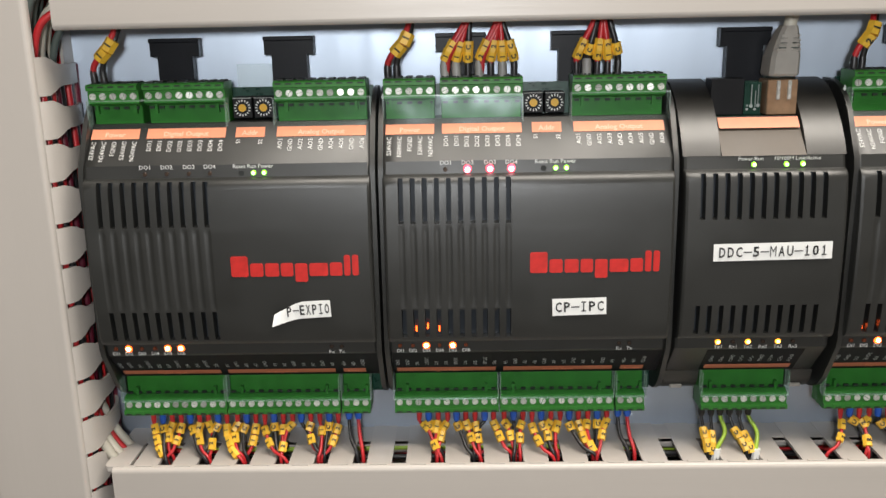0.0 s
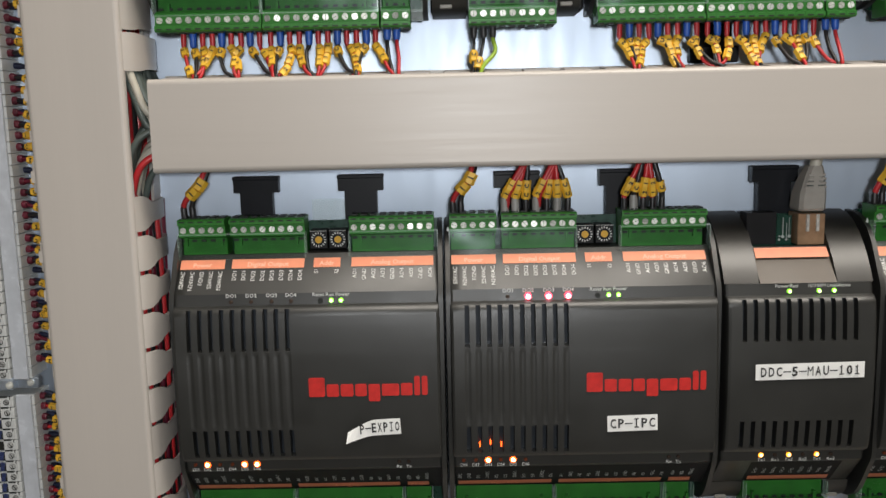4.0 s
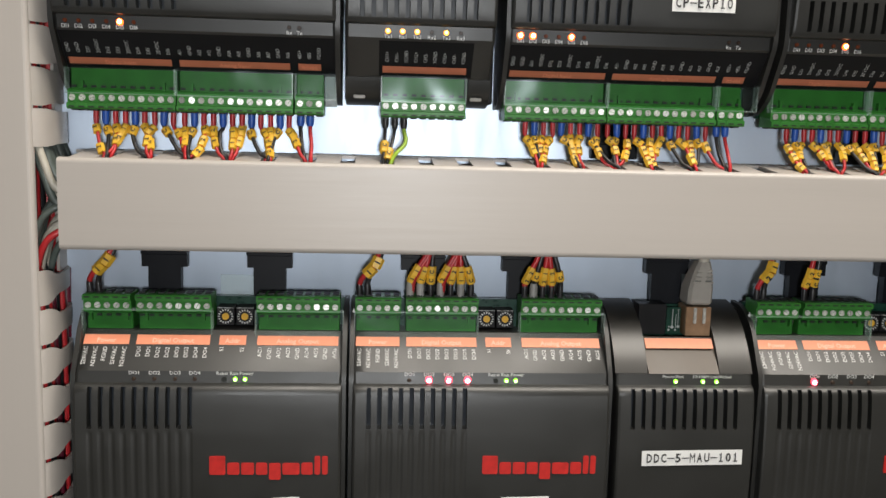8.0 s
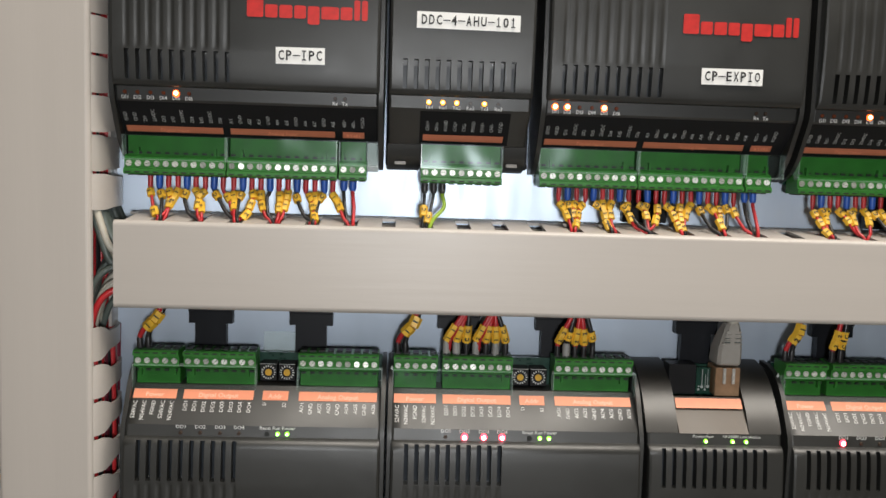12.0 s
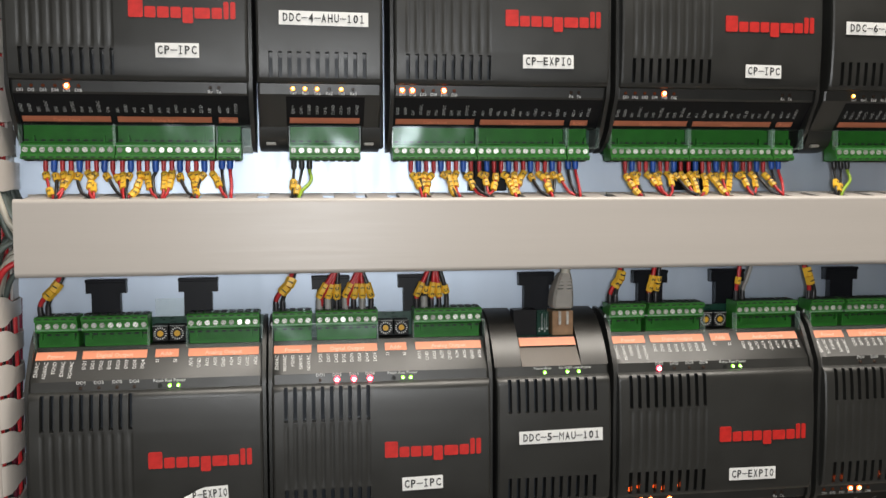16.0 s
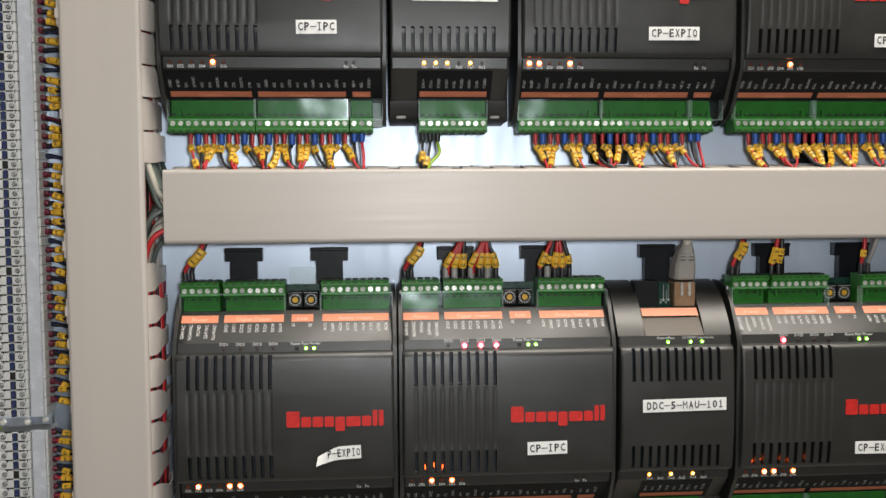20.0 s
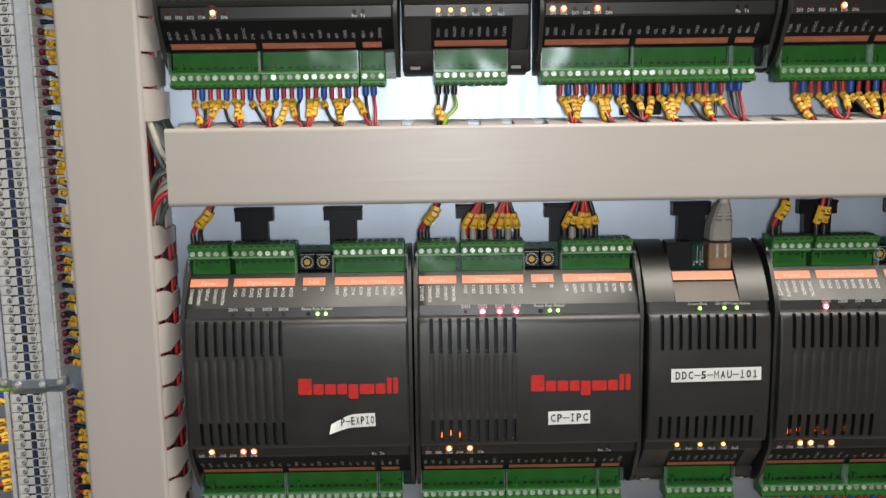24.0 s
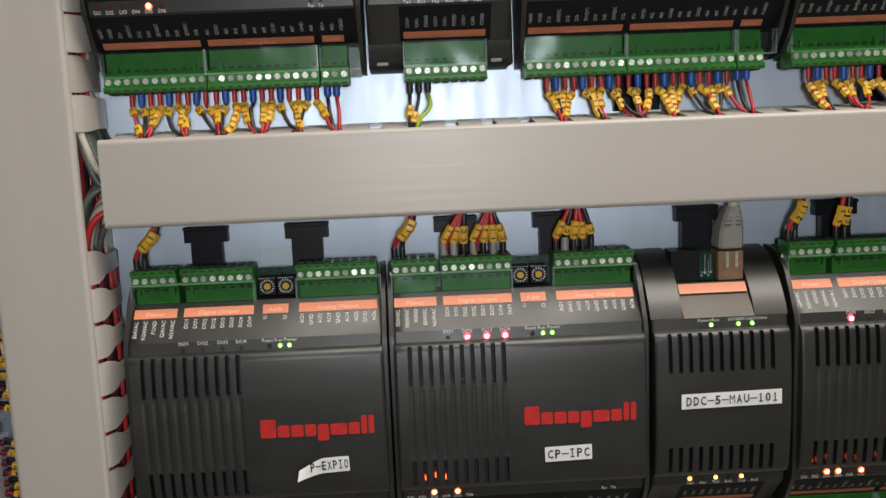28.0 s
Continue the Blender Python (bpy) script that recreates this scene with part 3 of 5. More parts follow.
def terminal_block(parent, x, poles, up, clear_cover=True):
    """A plug-in terminal block: header, plug with wire mouths, and its clamp screws. up: 1 on the upper edge, -1 on the lower."""
    w = poles * PITCH
    s = up
    lower = DROP[up]

    def plug():
        b = Build()
        b.prism([(-0.0445, s * 0.0775), (-0.0472, s * 0.0788), (-0.0475, s * 0.0846), (-0.0494, s * 0.0851), (-0.0494, s * 0.0872), (-0.0482, s * 0.0880), (-0.0330, s * 0.0880), (-0.0330, s * 0.0775)], 0, w)
        for k in range(poles - 1):
            b.box((k + 1) * PITCH - 0.00025, (k + 1) * PITCH + 0.00025, -0.0498, -0.0490, min(s * 0.0850, s * 0.0873), max(s * 0.0850, s * 0.0873))
        return b

    def header():
        b = Build().box(0.0004, w - 0.0004, -0.0425, -0.0300, min(s * 0.0660, s * 0.0780), max(s * 0.0660, s * 0.0780), 0.0004)
        for q in (0.12, 0.88):
            b.box(w * q - 0.0007, w * q + 0.0007, -0.0452, -0.0424, min(s * 0.0735, s * 0.0785), max(s * 0.0735, s * 0.0785))
        return b

    def mouth():
        b = Build().box(-0.0014, 0.0014, -0.0496, -0.0490, min(s * 0.0864, s * 0.0871), max(s * 0.0864, s * 0.0871))
        b.box(-0.0016, 0.0016, -0.0440, -0.0360, min(s * 0.0880, s * 0.0887), max(s * 0.0880, s * 0.0887))
        return b.box(-0.0012, 0.0012, -0.0450, -0.0440, min(s * 0.0758, s * 0.0770), max(s * 0.0758, s * 0.0770))
    t = part("terminal_block", plug, "green", parent, "green plug-in screw terminal block", (x, -OUT, -s * lower), ("plug", poles, up))
    part("header", header, "green_dark", t, "", key=("header", poles, up))
    for k in range(poles):
        part("wire_mouth", mouth, "hole", t, "", ((k + 0.5) * PITCH, 0, 0), ("mouth", up))
        sc = part("screw", SCREW, "steel", t, "", ((k + 0.5) * PITCH, -0.0475, s * 0.0822), "screw")
        sc.rotation_euler = (random.uniform(-0.14, 0.14), random.uniform(0, 3.1), random.uniform(-0.14, 0.14))
    return t


def cover_film(parent, x0, x1, up, tilt, swing=0.0):
    ob = part("clear_cover", lambda: Build().box(0, x1 - x0, -0.0004, 0.0004, -0.0066, 0.0066), "clear", parent, "clear plastic cover over the terminal header", (x0, -0.0486 - OUT - max(0.0, math.sin(math.radians(swing))) * (x1 - x0), up * (0.0734 - DROP[up])), ("film", round(x1 - x0, 4)))
    ob.rotation_euler = (math.radians(tilt), 0, math.radians(swing))
    ob.visible_shadow = False
    w = x1 - x0
    # pale rim in place of the highlights along the cover's edges
    rim = part("cover_edge", lambda: Build().box(0, w, -0.0006, 0.0040, up * 0.0066 - 0.0003, up * 0.0066 + 0.0003).box(0, 0.0005, -0.0006, 0.0050, -0.0064, 0.0064).box(w - 0.0005, w, -0.0006, 0.0050, -0.0064, 0.0064), "clear_glint", ob, "", key=("film_edge", round(w, 4), up))
    rim.visible_shadow = False
    return ob


def led(parent, x, z, lit, unlit="off"):
    """lit: '' or a colour."""
    # lit lenses are drawn wider than unlit ones to take in their bloom
    r = {"red": 0.0021, "orange": 0.0020, "green": 0.0013, "amber": 0.0015}.get(lit, 0.0012)
    ob = part("status_led", lambda: Build().cyl((0, 0.0006, 0), (0, -1, 0), r, 0.0012, 14, r * 0.7), "led_" + (lit or unlit), parent, ("lit %s status light" % lit) if lit else "", (x, surface(z) - 0.0002, z), ("led", lit or unlit))
    if lit:
        part("light_core", lambda: Build().cyl((0, -0.0005, 0), (0, -1, 0), r * 0.6, 0.0005, 12, r * 0.42), "core_" + lit, ob, key=("core", lit))
    return ob


def rotary(parent, x):
    r = part("rotary_switch", lambda: Build().box(-0.0048, 0.0048, -0.0450, -0.0340, -0.0050, 0.0050, 0.0004), "gap", parent, "black rotary address switch", (x, 0, 0.0722), "rotary")

    def ticks():
        b = Build()
        for k in range(16):
            a = 2 * math.pi * k / 16
            u = Vector((math.sin(a), 0, math.cos(a)))
            v = Vector((u.z, 0, -u.x)) * 0.00028
            p, q = Vector((0, -0.0452, 0)) + u * 0.0030, Vector((0, -0.0452, 0)) + u * 0.0041
            b.add([p - v, p + v, q + v, q - v], [(0, 1, 2, 3)])
        b.box(-0.0046, 0.0046, -0.0453, -0.0451, 0.00465, 0.00485)
        return b
    part("scale_print", ticks, "ink", r, "", key="ticks")
    part("rotor", lambda: Build().cyl((0, -0.0448, 0), (0, -1, 0), 0.0019, 0.0008, 14).box(-0.0003, 0.0003, -0.0458, -0.0455, -0.0016, 0.0016), "dial", r, "yellow rotor", key="rotor").rotation_euler = (0, random.uniform(0, 6), 0)


def tape(parent, x0, z0, w, h, words, tilt=0.0, curl=False):
    """A strip of white label tape on the cover with its words."""
    y = surface(z0 + h / 2) - 0.0004

    def build():
        b = Build()
        n = 8
        top, bot = [], []
        for k in range(n + 1):
            q = k / n
            lift, drop = 0.0, 0.0
            if curl and q < 0.45:
                e = (0.45 - q) / 0.45
                lift, drop = 0.0035 * e * e, 0.6 * h * e
            lo = (q * w - (0.05 * w * (1 - q) if curl else 0), -lift - 0.0002, -(0.28 * h * (1 - q / 0.45) if curl and q < 0.45 else 0))
            hi = (q * w, -lift * 0.6 - 0.0002, h - drop)
            bot.append(lo)
            top.append(hi)
        v = bot + top
        b.add(v, [(k, k + 1, n + 2 + k, n + 1 + k) for k in range(n)])
        b.add([(x, yy + 0.0003, z) for x, yy, z in v], [(k, k + 1, n + 2 + k, n + 1 + k) for k in range(n)])
        return b
    t = part("label_tape", build, "sticker", parent, "white label tape with black lettering" + (", its corner peeling" if curl else ""), (x0, y, z0))
    t.rotation_euler = (0, math.radians(tilt), 0)
    room = w * (0.78 if curl else 0.93)
    cell, tall = room / len(words), h * 0.60
    b = Build()
    for k, ch in enumerate(words):
        x, mid = (w - room) * (0.97 if curl else 0.5) + k * cell, cell * 0.5
        lift = -0.0007 - (0.0012 if curl and k == 0 else 0)
        if ch == "-":
            b.box(x, x + cell, lift, lift + 0.0001, h * 0.47, h * 0.54)
            continue
        if ch in "I1":
            stem, foot = cell * 0.075, h * 0.075
            b.box(x + mid - stem, x + mid + stem, lift, lift + 0.0001, h * 0.22, h * 0.82)
            for zb in (0.22, 0.745) if ch == "I" else (0.22,):
                b.box(x + cell * 0.22, x + cell * 0.78, lift - 0.00005, lift + 0.00005, h * zb, h * zb + foot)
            if ch == "1":
                b.box(x + cell * 0.26, x + mid, lift - 0.00005, lift + 0.00005, h * 0.67, h * 0.74)
            continue
        glyph = Build().text(ch, (0, 0, 0), (1, 0, 0), (0, 0, 1), 1.0, "l", 0.0 if ch in "MW" else 0.024)
        x0, x1 = min(p[0] for p in glyph.v), max(p[0] for p in glyph.v)
        z0, z1 = min(p[2] for p in glyph.v), max(p[2] for p in glyph.v)
        b.add([(x + mid + ((p[0] - x0) / (x1 - x0) - 0.5) * cell * 0.74, lift, h * 0.22 + (p[2] - z0) / (z1 - z0) * tall) for p in glyph.v], glyph.f)
    part("lettering", b, "ink_black", t)
    return t


# plain red shapes in place of the maker's mark: height above, depth below and width of each
MARK = [(1.0, 0.0, 1.25), (0.64, 0.0, 0.95), (0.64, 0.0, 1.0), (0.64, 0.0, 0.9), (0.62, 0.28, 0.90), (0.62, 0.0, 1.35), (0.64, 0.0, 0.9), (1.0, 0.0, 0.45), (1.0, 0.0, 0.45)]


def maker_mark(parent, x0, z0, width, h, faded):
    total = sum(w for *_, w in MARK) + 0.14 * (len(MARK) - 1)
    u = width / total
    y = surface(z0) - 0.0001
    holder = part("maker_mark", Build().box(0, width, 0.0002, 0.0004, h * 0.28, h * 0.36), "red_mark", parent, "red printed maker's mark" + (", partly rubbed off" if faded else ""), (x0, y, z0))
    x = 0.0
    for k, (a, d, w) in enumerate(MARK):
        hi, lo, wd = a * h, -d * h, w * u
        c = min(0.0006, wd * 0.3)
        part("mark_block", Build().plate_xz([(c, lo), (wd - c, lo), (wd, lo + c), (wd, hi - c), (wd - c, hi), (c, hi), (0, hi - c), (0, lo + c)], -0.00035, 0.0002), "red_mark", holder, "", (x, 0, 0))
        x += wd + 0.14 * u


TOP = [("Power", 0.0025, ["S24VAC", "N24VAC", "FGND", "S24VAC", "N24VAC"]), ("Digital Output", 0.0295, ["DO1", "DO1", "DO2", "DO2", "DO3", "DO3", "DO4", "DO4"]),
       ("Analog Output", 0.0922, ["AO1", "GND", "AO2", "AO3", "GND", "AO4", "AO5", "GND", "AO6"])]
BOTTOM = [("Digital Input", 0.0028, ["GND", "GND", "DI1", "20VDC", "DI2", "DI3", "20VDC", "DI4", "DI5", "20VDC", "DI6"]),
          ("Analog Input", 0.0574, ["AI1", "GND", "AI2", "AI3", "GND", "AI4", "AI5", "GND", "AI6", "AI7", "GND", "AI8"]), ("RS485", 0.1172, ["485+", "485-", "FGND"])]
DO_X, DI_X = [0.0316, 0.0420, 0.0525, 0.0625], [0.0075, 0.0139, 0.0205, 0.0271, 0.0336, 0.0402]
UPWARD, SIDE = (0, 0.0165, 0.0180), (-1, 0, 0)
UPWARD2 = (0, -0.0167, 0.0185)


def top_print():
    b = Build()
    for _, x, names in TOP:
        for k, s in enumerate(names):
            y, z = on_panel(0.0582)
            b.text(s, (x + (k + 0.72) * PITCH, y, z), UPWARD, SIDE, 0.0031, "r")
    for s, x in (("S1", 0.0755), ("S2", 0.0862)):
        y, z = on_panel(0.0582)
        b.text(s, (x, y, z), UPWARD, SIDE, 0.0029, "r")
    for k, x in enumerate(DO_X):
        b.text("DO%d" % (k + 1), (x, -0.0683, 0.0463), (1, 0, 0), (0, -0.1, 1), 0.0028, "c", 0.010)
    b.text("Reset Run Power", (0.0830, -0.0683, 0.0463), (1, 0, 0), (0, -0.1, 1), 0.0027, "c", 0.010)
    b.box(0.0014, 0.0018, -0.0478, -0.0474, 0.0690, 0.0760)
    return b.plate_xz([(0.0008, 0.0760), (0.0024, 0.0760), (0.0016, 0.0785)], -0.0478, -0.0474)


def bottom_print(groups, size=0.0027):
    b = Build()
    for _, x, names in groups:
        for k, s in enumerate(names):
            y, z = on_panel(-0.0580)
            b.text(s, (x + (k + 0.72) * PITCH, y, z), UPWARD2, SIDE, size)
    return b


def led_print(pairs):
    b = Build()
    for s, x in pairs:
        b.text(s, (x, -0.0678, -0.0472), (1, 0, 0), (0, -0.2, 1), 0.0027, "c", 0.010)
    return b


def panel_film(x0, x1):
    b = Build()
    return strip_on_panel(b, x0, x1, -0.0482, -0.0650, 0.00015)


def clip_top():
    """The upper rail clip: a T-shaped tab with a ridge along its top edge."""
    b = Build().plate_xz([(-0.0123, 0.1052), (0.0123, 0.1052), (0.0123, 0.0968), (0.0088, 0.0968), (0.0088, 0.060), (-0.0088, 0.060), (-0.0088, 0.0968), (-0.0123, 0.0968)], -0.0320, -0.0265)
    b.box(-0.0125, 0.0125, -0.0334, -0.0260, 0.1036, 0.1057, 0.0004)
    return b


def vent_slots(cover, xs):
    """Slate strips on the floor of every vent slot, upper and lower row: the slots' shade put in as colour."""
    for x in xs:
        part("vent_slot", lambda: Build().box(-0.0011, 0.0011, -0.0690, -0.0688, 0.0196, 0.0406), "vent", cover, "", (x, 0, 0), "vent_up")
        part("vent_slot", lambda: Build().box(-0.0011, 0.0011, -0.0686, -0.0684, -0.0374, -0.0226), "vent", cover, "", (x, 0, 0), "vent_low")


def controller(x0, zc, label, words, spot, reds=(), oranges=(), greens=(1, 2), curl=False, tilt=0.0, faded=False, inside=(), foot=()):
    c = thing("controller", (x0, 0, zc), label, "building controller", "wide controllers on the mounting plate")
    vents = [0.0105 + 0.0056 * k for k in range(10)]
    cover = part("cover", lambda: front(W, vents, vents, 0.0020, W - 0.0020), "body", c, "dark grey vented plastic cover", key="unit_front")
    vent_slots(cover, vents)
    for k, h in inside:
        part("inner_light", lambda: Build().box(-0.0003, 0.0003, -0.0712, -0.0706, 0.0, 0.0028, 0.0001), "led_orange", cover, "orange light behind a vent slot", (vents[k], 0, h), "inner_light")
    for x in (0.0, W - 0.0024):
        part("end_cheek", lambda: cheek(0, 0.0024), "body", c, "", (x, 0, 0), "cheek")
    part("circuit_board", lambda: Build().box(0.0026, W - 0.0026, -0.0350, -0.0330, -0.0815, 0.0815), "board", c, "dark green circuit board", key="unit_board")
    part("base", lambda: Build().box(0.0026, W - 0.0026, -0.0328, PLATE, -0.0790, 0.0790, 0.001), "gap", c, "black plastic rear housing", key="unit_base")
    part("bottom_panel", lambda: panel_film(0.0030, W - 0.0030), "panel", c, "black printed film", key="unit_film")
    for s, x, names in TOP:
        terminal_block(c, x, len(names), 1)
        o = part("colour_bar", lambda: strip_on_panel(Build(), 0.0, len(names) * PITCH - 0.0012, 0.0593, 0.0636), "orange", c, "", (x + 0.0006, 0, 0), ("bar", len(names), 1))
        y, z = on_panel(0.0601, 0.0006)
        part("bar_lettering", lambda: Build().text(s, ((len(names) * PITCH - 0.0012) / 2, y, z), (1, 0, 0), UPWARD, 0.0037, "c", 0.024), "bar_ink", o, key=("bartext", s))
    o = part("colour_bar", lambda: strip_on_panel(Build(), 0.0730, 0.0870, 0.0593, 0.0636), "orange", c, key="addr_bar")
    y, z = on_panel(0.0601, 0.0006)
    part("bar_lettering", lambda: Build().text("Addr", (0.0800, y, z), (1, 0, 0), UPWARD, 0.0037, "c", 0.024), "bar_ink", o, key="addr_text")
    for s, x, names in BOTTOM:
        terminal_block(c, x, len(names), -1)
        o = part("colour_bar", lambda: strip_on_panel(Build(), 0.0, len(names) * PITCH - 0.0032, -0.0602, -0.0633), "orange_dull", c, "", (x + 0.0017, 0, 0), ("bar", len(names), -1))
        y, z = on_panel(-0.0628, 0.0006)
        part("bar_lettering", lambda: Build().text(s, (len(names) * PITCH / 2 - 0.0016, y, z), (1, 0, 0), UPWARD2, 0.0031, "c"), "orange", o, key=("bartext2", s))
    part("top_lettering", top_print, "ink", c, "white printed terminal names", key="top_print")
    part("bottom_lettering", lambda: bottom_print(BOTTOM), "ink_dim", c, "white printed terminal names", key="bottom_print")
    for word, x in [("DI%d" % (k + 1), x) for k, x in enumerate(DI_X)] + [("Rx", 0.1155), ("Tx", 0.1205)]:
        part("light_lettering", lambda: led_print([(word, 0.0)]), "ink", c, "", (x, 0, 0), ("light_name", word))
    for x in (0.0745, 0.0848):
        rotary(c, x)
    for k, x in enumerate(DO_X):
        led(c, x, 0.0440, "red" if k + 1 in reds else "")
    part("reset_hole", lambda: Build().cyl((0, 0.0004, 0), (0, -1, 0), 0.0014, 0.0006, 14), "hole", c, "black reset hole", (0.0775, surface(0.0440) - 0.0002, 0.0440), "reset_hole")
    for k, x in enumerate((0.0832, 0.0882)):
        led(c, x, 0.0440, "green" if k + 1 in greens else "")
    for k, x in enumerate(DI_X):
        led(c, x, -0.0437, "orange" if k + 1 in oranges else "", "amber_off")
    for x in (0.1155, 0.1205):
        led(c, x, -0.0437, "")
    for x in (0.0395, 0.0965):
        part("rail_clip", clip_top, "clip", c, "black clip that hooks the mounting rail", (x, 0, 0), "clip_top")
    for x in foot:
        part("rail_foot", lambda: Build().box(-0.0092, 0.0092, -0.0290, -0.0235, -0.0990, -0.0700, 0.0008).box(-0.0130, 0.0130, -0.0295, -0.0232, -0.1060, -0.0975, 0.0006), "clip", c, "", (x, 0, 0), "clip_foot")
    second, first_up, third_up = abs(x0 - 0.0685) < 0.001, x0 < -0.076, abs(x0 - 0.1450) < 0.001
    cover_film(c, 0.0020, 0.0690, 1, -4.6 if second else random.uniform(-3.2, 0.4))
    cover_film(c, 0.0915, W - 0.0022, 1, random.uniform(-4.6, 0.0))
    for xa, xb, tilt_film, swing in ((0.0022, 0.0566, 3.4 if third_up else random.uniform(-0.6, 2.0), -3.5 if third_up else 0.0), (0.0574, 0.1162, 4.2 if first_up else random.uniform(-0.4, 1.8), 3.6 if first_up else 0.0), (0.1170, W - 0.0022 if zc > 1.5 else 0.1326, -1.5 if first_up else random.uniform(0.5, 3.0), 0.0)):
        cover_film(c, xa, xb, -1, tilt_film, swing)
    if x0 < -0.07 and zc < 1.5:
        # the tab's pale tint stands for the bright reflection in it
        ob = part("clear_cover", lambda: Build().box(0.0695, 0.0918, -0.0300, -0.0294, 0.0800, 0.0925, 0.0002), "clear_glint", c, "clear plastic tab over the address switches")
        ob.visible_shadow = False
    maker_mark(c, 0.0709, -0.0047, 0.0608, 0.0100, faded)
    tape(c, spot[0], spot[1], spot[2], 0.0084, words, tilt, curl)
    return c


MODULE_BOTTOM = [("BACnet MS/TP", 0.0190, ["CH1+", "CH1-", "FGND", "CH2+", "CH2-", "FGND", "CH3+", "CH3-", "FGND"])]


def module(x0, zc, label, words, spot, oranges=(), tilt=0.0, plugged=True):
    c = thing("network_module", (x0, 0, zc), label, "network module", "network modules on the mounting plate")
    a, b_ = 0.0185, 0.0575
    vents = [0.0090 + 0.0056 * k for k in range(11)]
    vent_slots(part("cover", lambda: front(WM, vents, [], 0.0006, WM - 0.0006, -0.0655, 0.0480), "body", c, "dark grey vented plastic cover", key="module_front"), vents)
    up = [(-0.024, 0.0808), (-0.0335, 0.0796), (-0.0415, 0.0764), (-0.0483, 0.0718), (-0.0543, 0.0660), (-0.0596, 0.0600), (-0.0640, 0.0538), (-0.0672, 0.0481), (-0.024, 0.0481)]
    for x, w in ((0.0, a), (b_, WM - b_)):
        part("upper_shoulder", lambda: Build().prism(up, 0.0004, w - 0.0004, True), "satin", c, "", (x, 0, 0), ("shoulder", round(w, 4)))
    dn = [(-0.024, -0.0800), (-0.034, -0.0798), (-0.0410, -0.0785), (-0.0460, -0.0755), (-0.0490, -0.0710), (-0.0505, -0.0657), (-0.024, -0.0657)]
    for x, w in ((0.0, 0.0185), (0.0640, WM - 0.0640)):
        part("lower_shoulder", lambda: Build().prism(dn, 0.0004, w - 0.0004, True), "body", c, "", (x, 0, 0), ("foot", round(w, 4)))
    for x in (0.0075, 0.0690):
        part("release_slot", lambda: Build().box(-0.0031, 0.0031, -0.0474, -0.0440, -0.0768, -0.0748, 0.0004), "boot", c, "small pale release slot", (x, 0, 0), "release_slot")
    part("ledge", lambda: Build().prism([(-0.0680, 0.0481), (-0.0520, 0.0645), (-0.0500, 0.0645), (-0.0500, 0.0481)], a, b_), "ledge", c, key="ledge")
    part("bottom_panel", lambda: panel_film(0.0175, 0.0655), "panel", c, "black printed film", key="module_film")
    part("colour_bar", lambda: strip_on_panel(Build(), a + 0.0006, b_ - 0.0006, 0.0590, 0.0636, 0.0012), "orange", c, key="module_bar")
    part("circuit_board", lambda: Build().box(a, b_, -0.0360, -0.0340, 0.0490, 0.0800).box(0.0340, 0.0420, -0.0450, -0.0440, 0.0650, 0.0800), "board", c, "dark green circuit board", key="module_board")
    part("base", lambda: Build().box(-0.0005, WM + 0.0030, -0.0338, PLATE, -0.0780, 0.0780, 0.001).box(a - 0.001, 0.0330, -0.0470, -0.0361, 0.0650, 0.0820), "gap", c, "black plastic rear housing", key="module_base")

    def board_print():
        b = Build().box(0.0372, 0.0376, -0.0453, -0.0451, 0.0690, 0.0790).box(0.0392, 0.0395, -0.0453, -0.0451, 0.0680, 0.0760).box(0.0405, 0.0408, -0.0453, -0.0451, 0.0700, 0.0790)
        for x, z, r in ((0.0374, 0.0688, 0.0009), (0.0408, 0.0690, 0.0009), (0.0355, 0.0672, 0.0006), (0.0356, 0.0690, 0.0005), (0.0393, 0.0672, 0.0006)):
            b.cyl((x, -0.0451, z), (0, -1, 0), r, 0.0002, 10)
        return b
    part("board_print", board_print, "ink_dim", c, key="board_print")

    def jack():
        b = Build().box(0.0430, 0.0572, -0.0510, -0.0370, 0.0650, 0.0815, 0.0004)
        return b
    part("network_jack", jack, "copper", c, "shielded metal network socket", key="jack")
    for x in (0.0470, 0.0522):
        part("spring_contact", lambda: Build().box(0, 0.0017, -0.0522, -0.0509, 0.0722, 0.0812, 0.0003), "steel", c, "bright spring contact of the socket", (x, 0, 0), "contact")
    x, names = MODULE_BOTTOM[0][1], MODULE_BOTTOM[0][2]
    terminal_block(c, x, 9, -1)
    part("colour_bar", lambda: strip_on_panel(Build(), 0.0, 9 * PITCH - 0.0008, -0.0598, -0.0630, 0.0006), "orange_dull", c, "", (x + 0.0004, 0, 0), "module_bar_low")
    part("bottom_lettering", lambda: bottom_print(MODULE_BOTTOM), "ink_dim", c, "white printed terminal names", key="module_print")
    for k, word in enumerate(("Tx1", "Rx1", "Tx2", "Rx2", "Tx3", "Rx3")):
        part("light_lettering", lambda: led_print([(word, 0.0)]), "ink", c, "", (0.0218 + 0.0073 * k, 0, 0), ("light_name", word))
    part("top_lettering", lambda: Build().text("Power/Run", (0.0315, -0.0686, 0.0460), (1, 0, 0), (0, -0.1, 1), 0.0026, "c").text("10/100M Link/Active", (0.0530, -0.0686, 0.0460), (1, 0, 0), (0, -0.1, 1), 0.0026, "c"), "ink", c, key="module_top_print")
    for k, (x, lit) in enumerate(((0.0332, "green"), (0.0482, "green"), (0.0558, "green"))):
        led(c, x, 0.0440, lit)
    for k in range(6):
        led(c, 0.0218 + 0.0073 * k, -0.0437, "amber" if k in oranges else "")
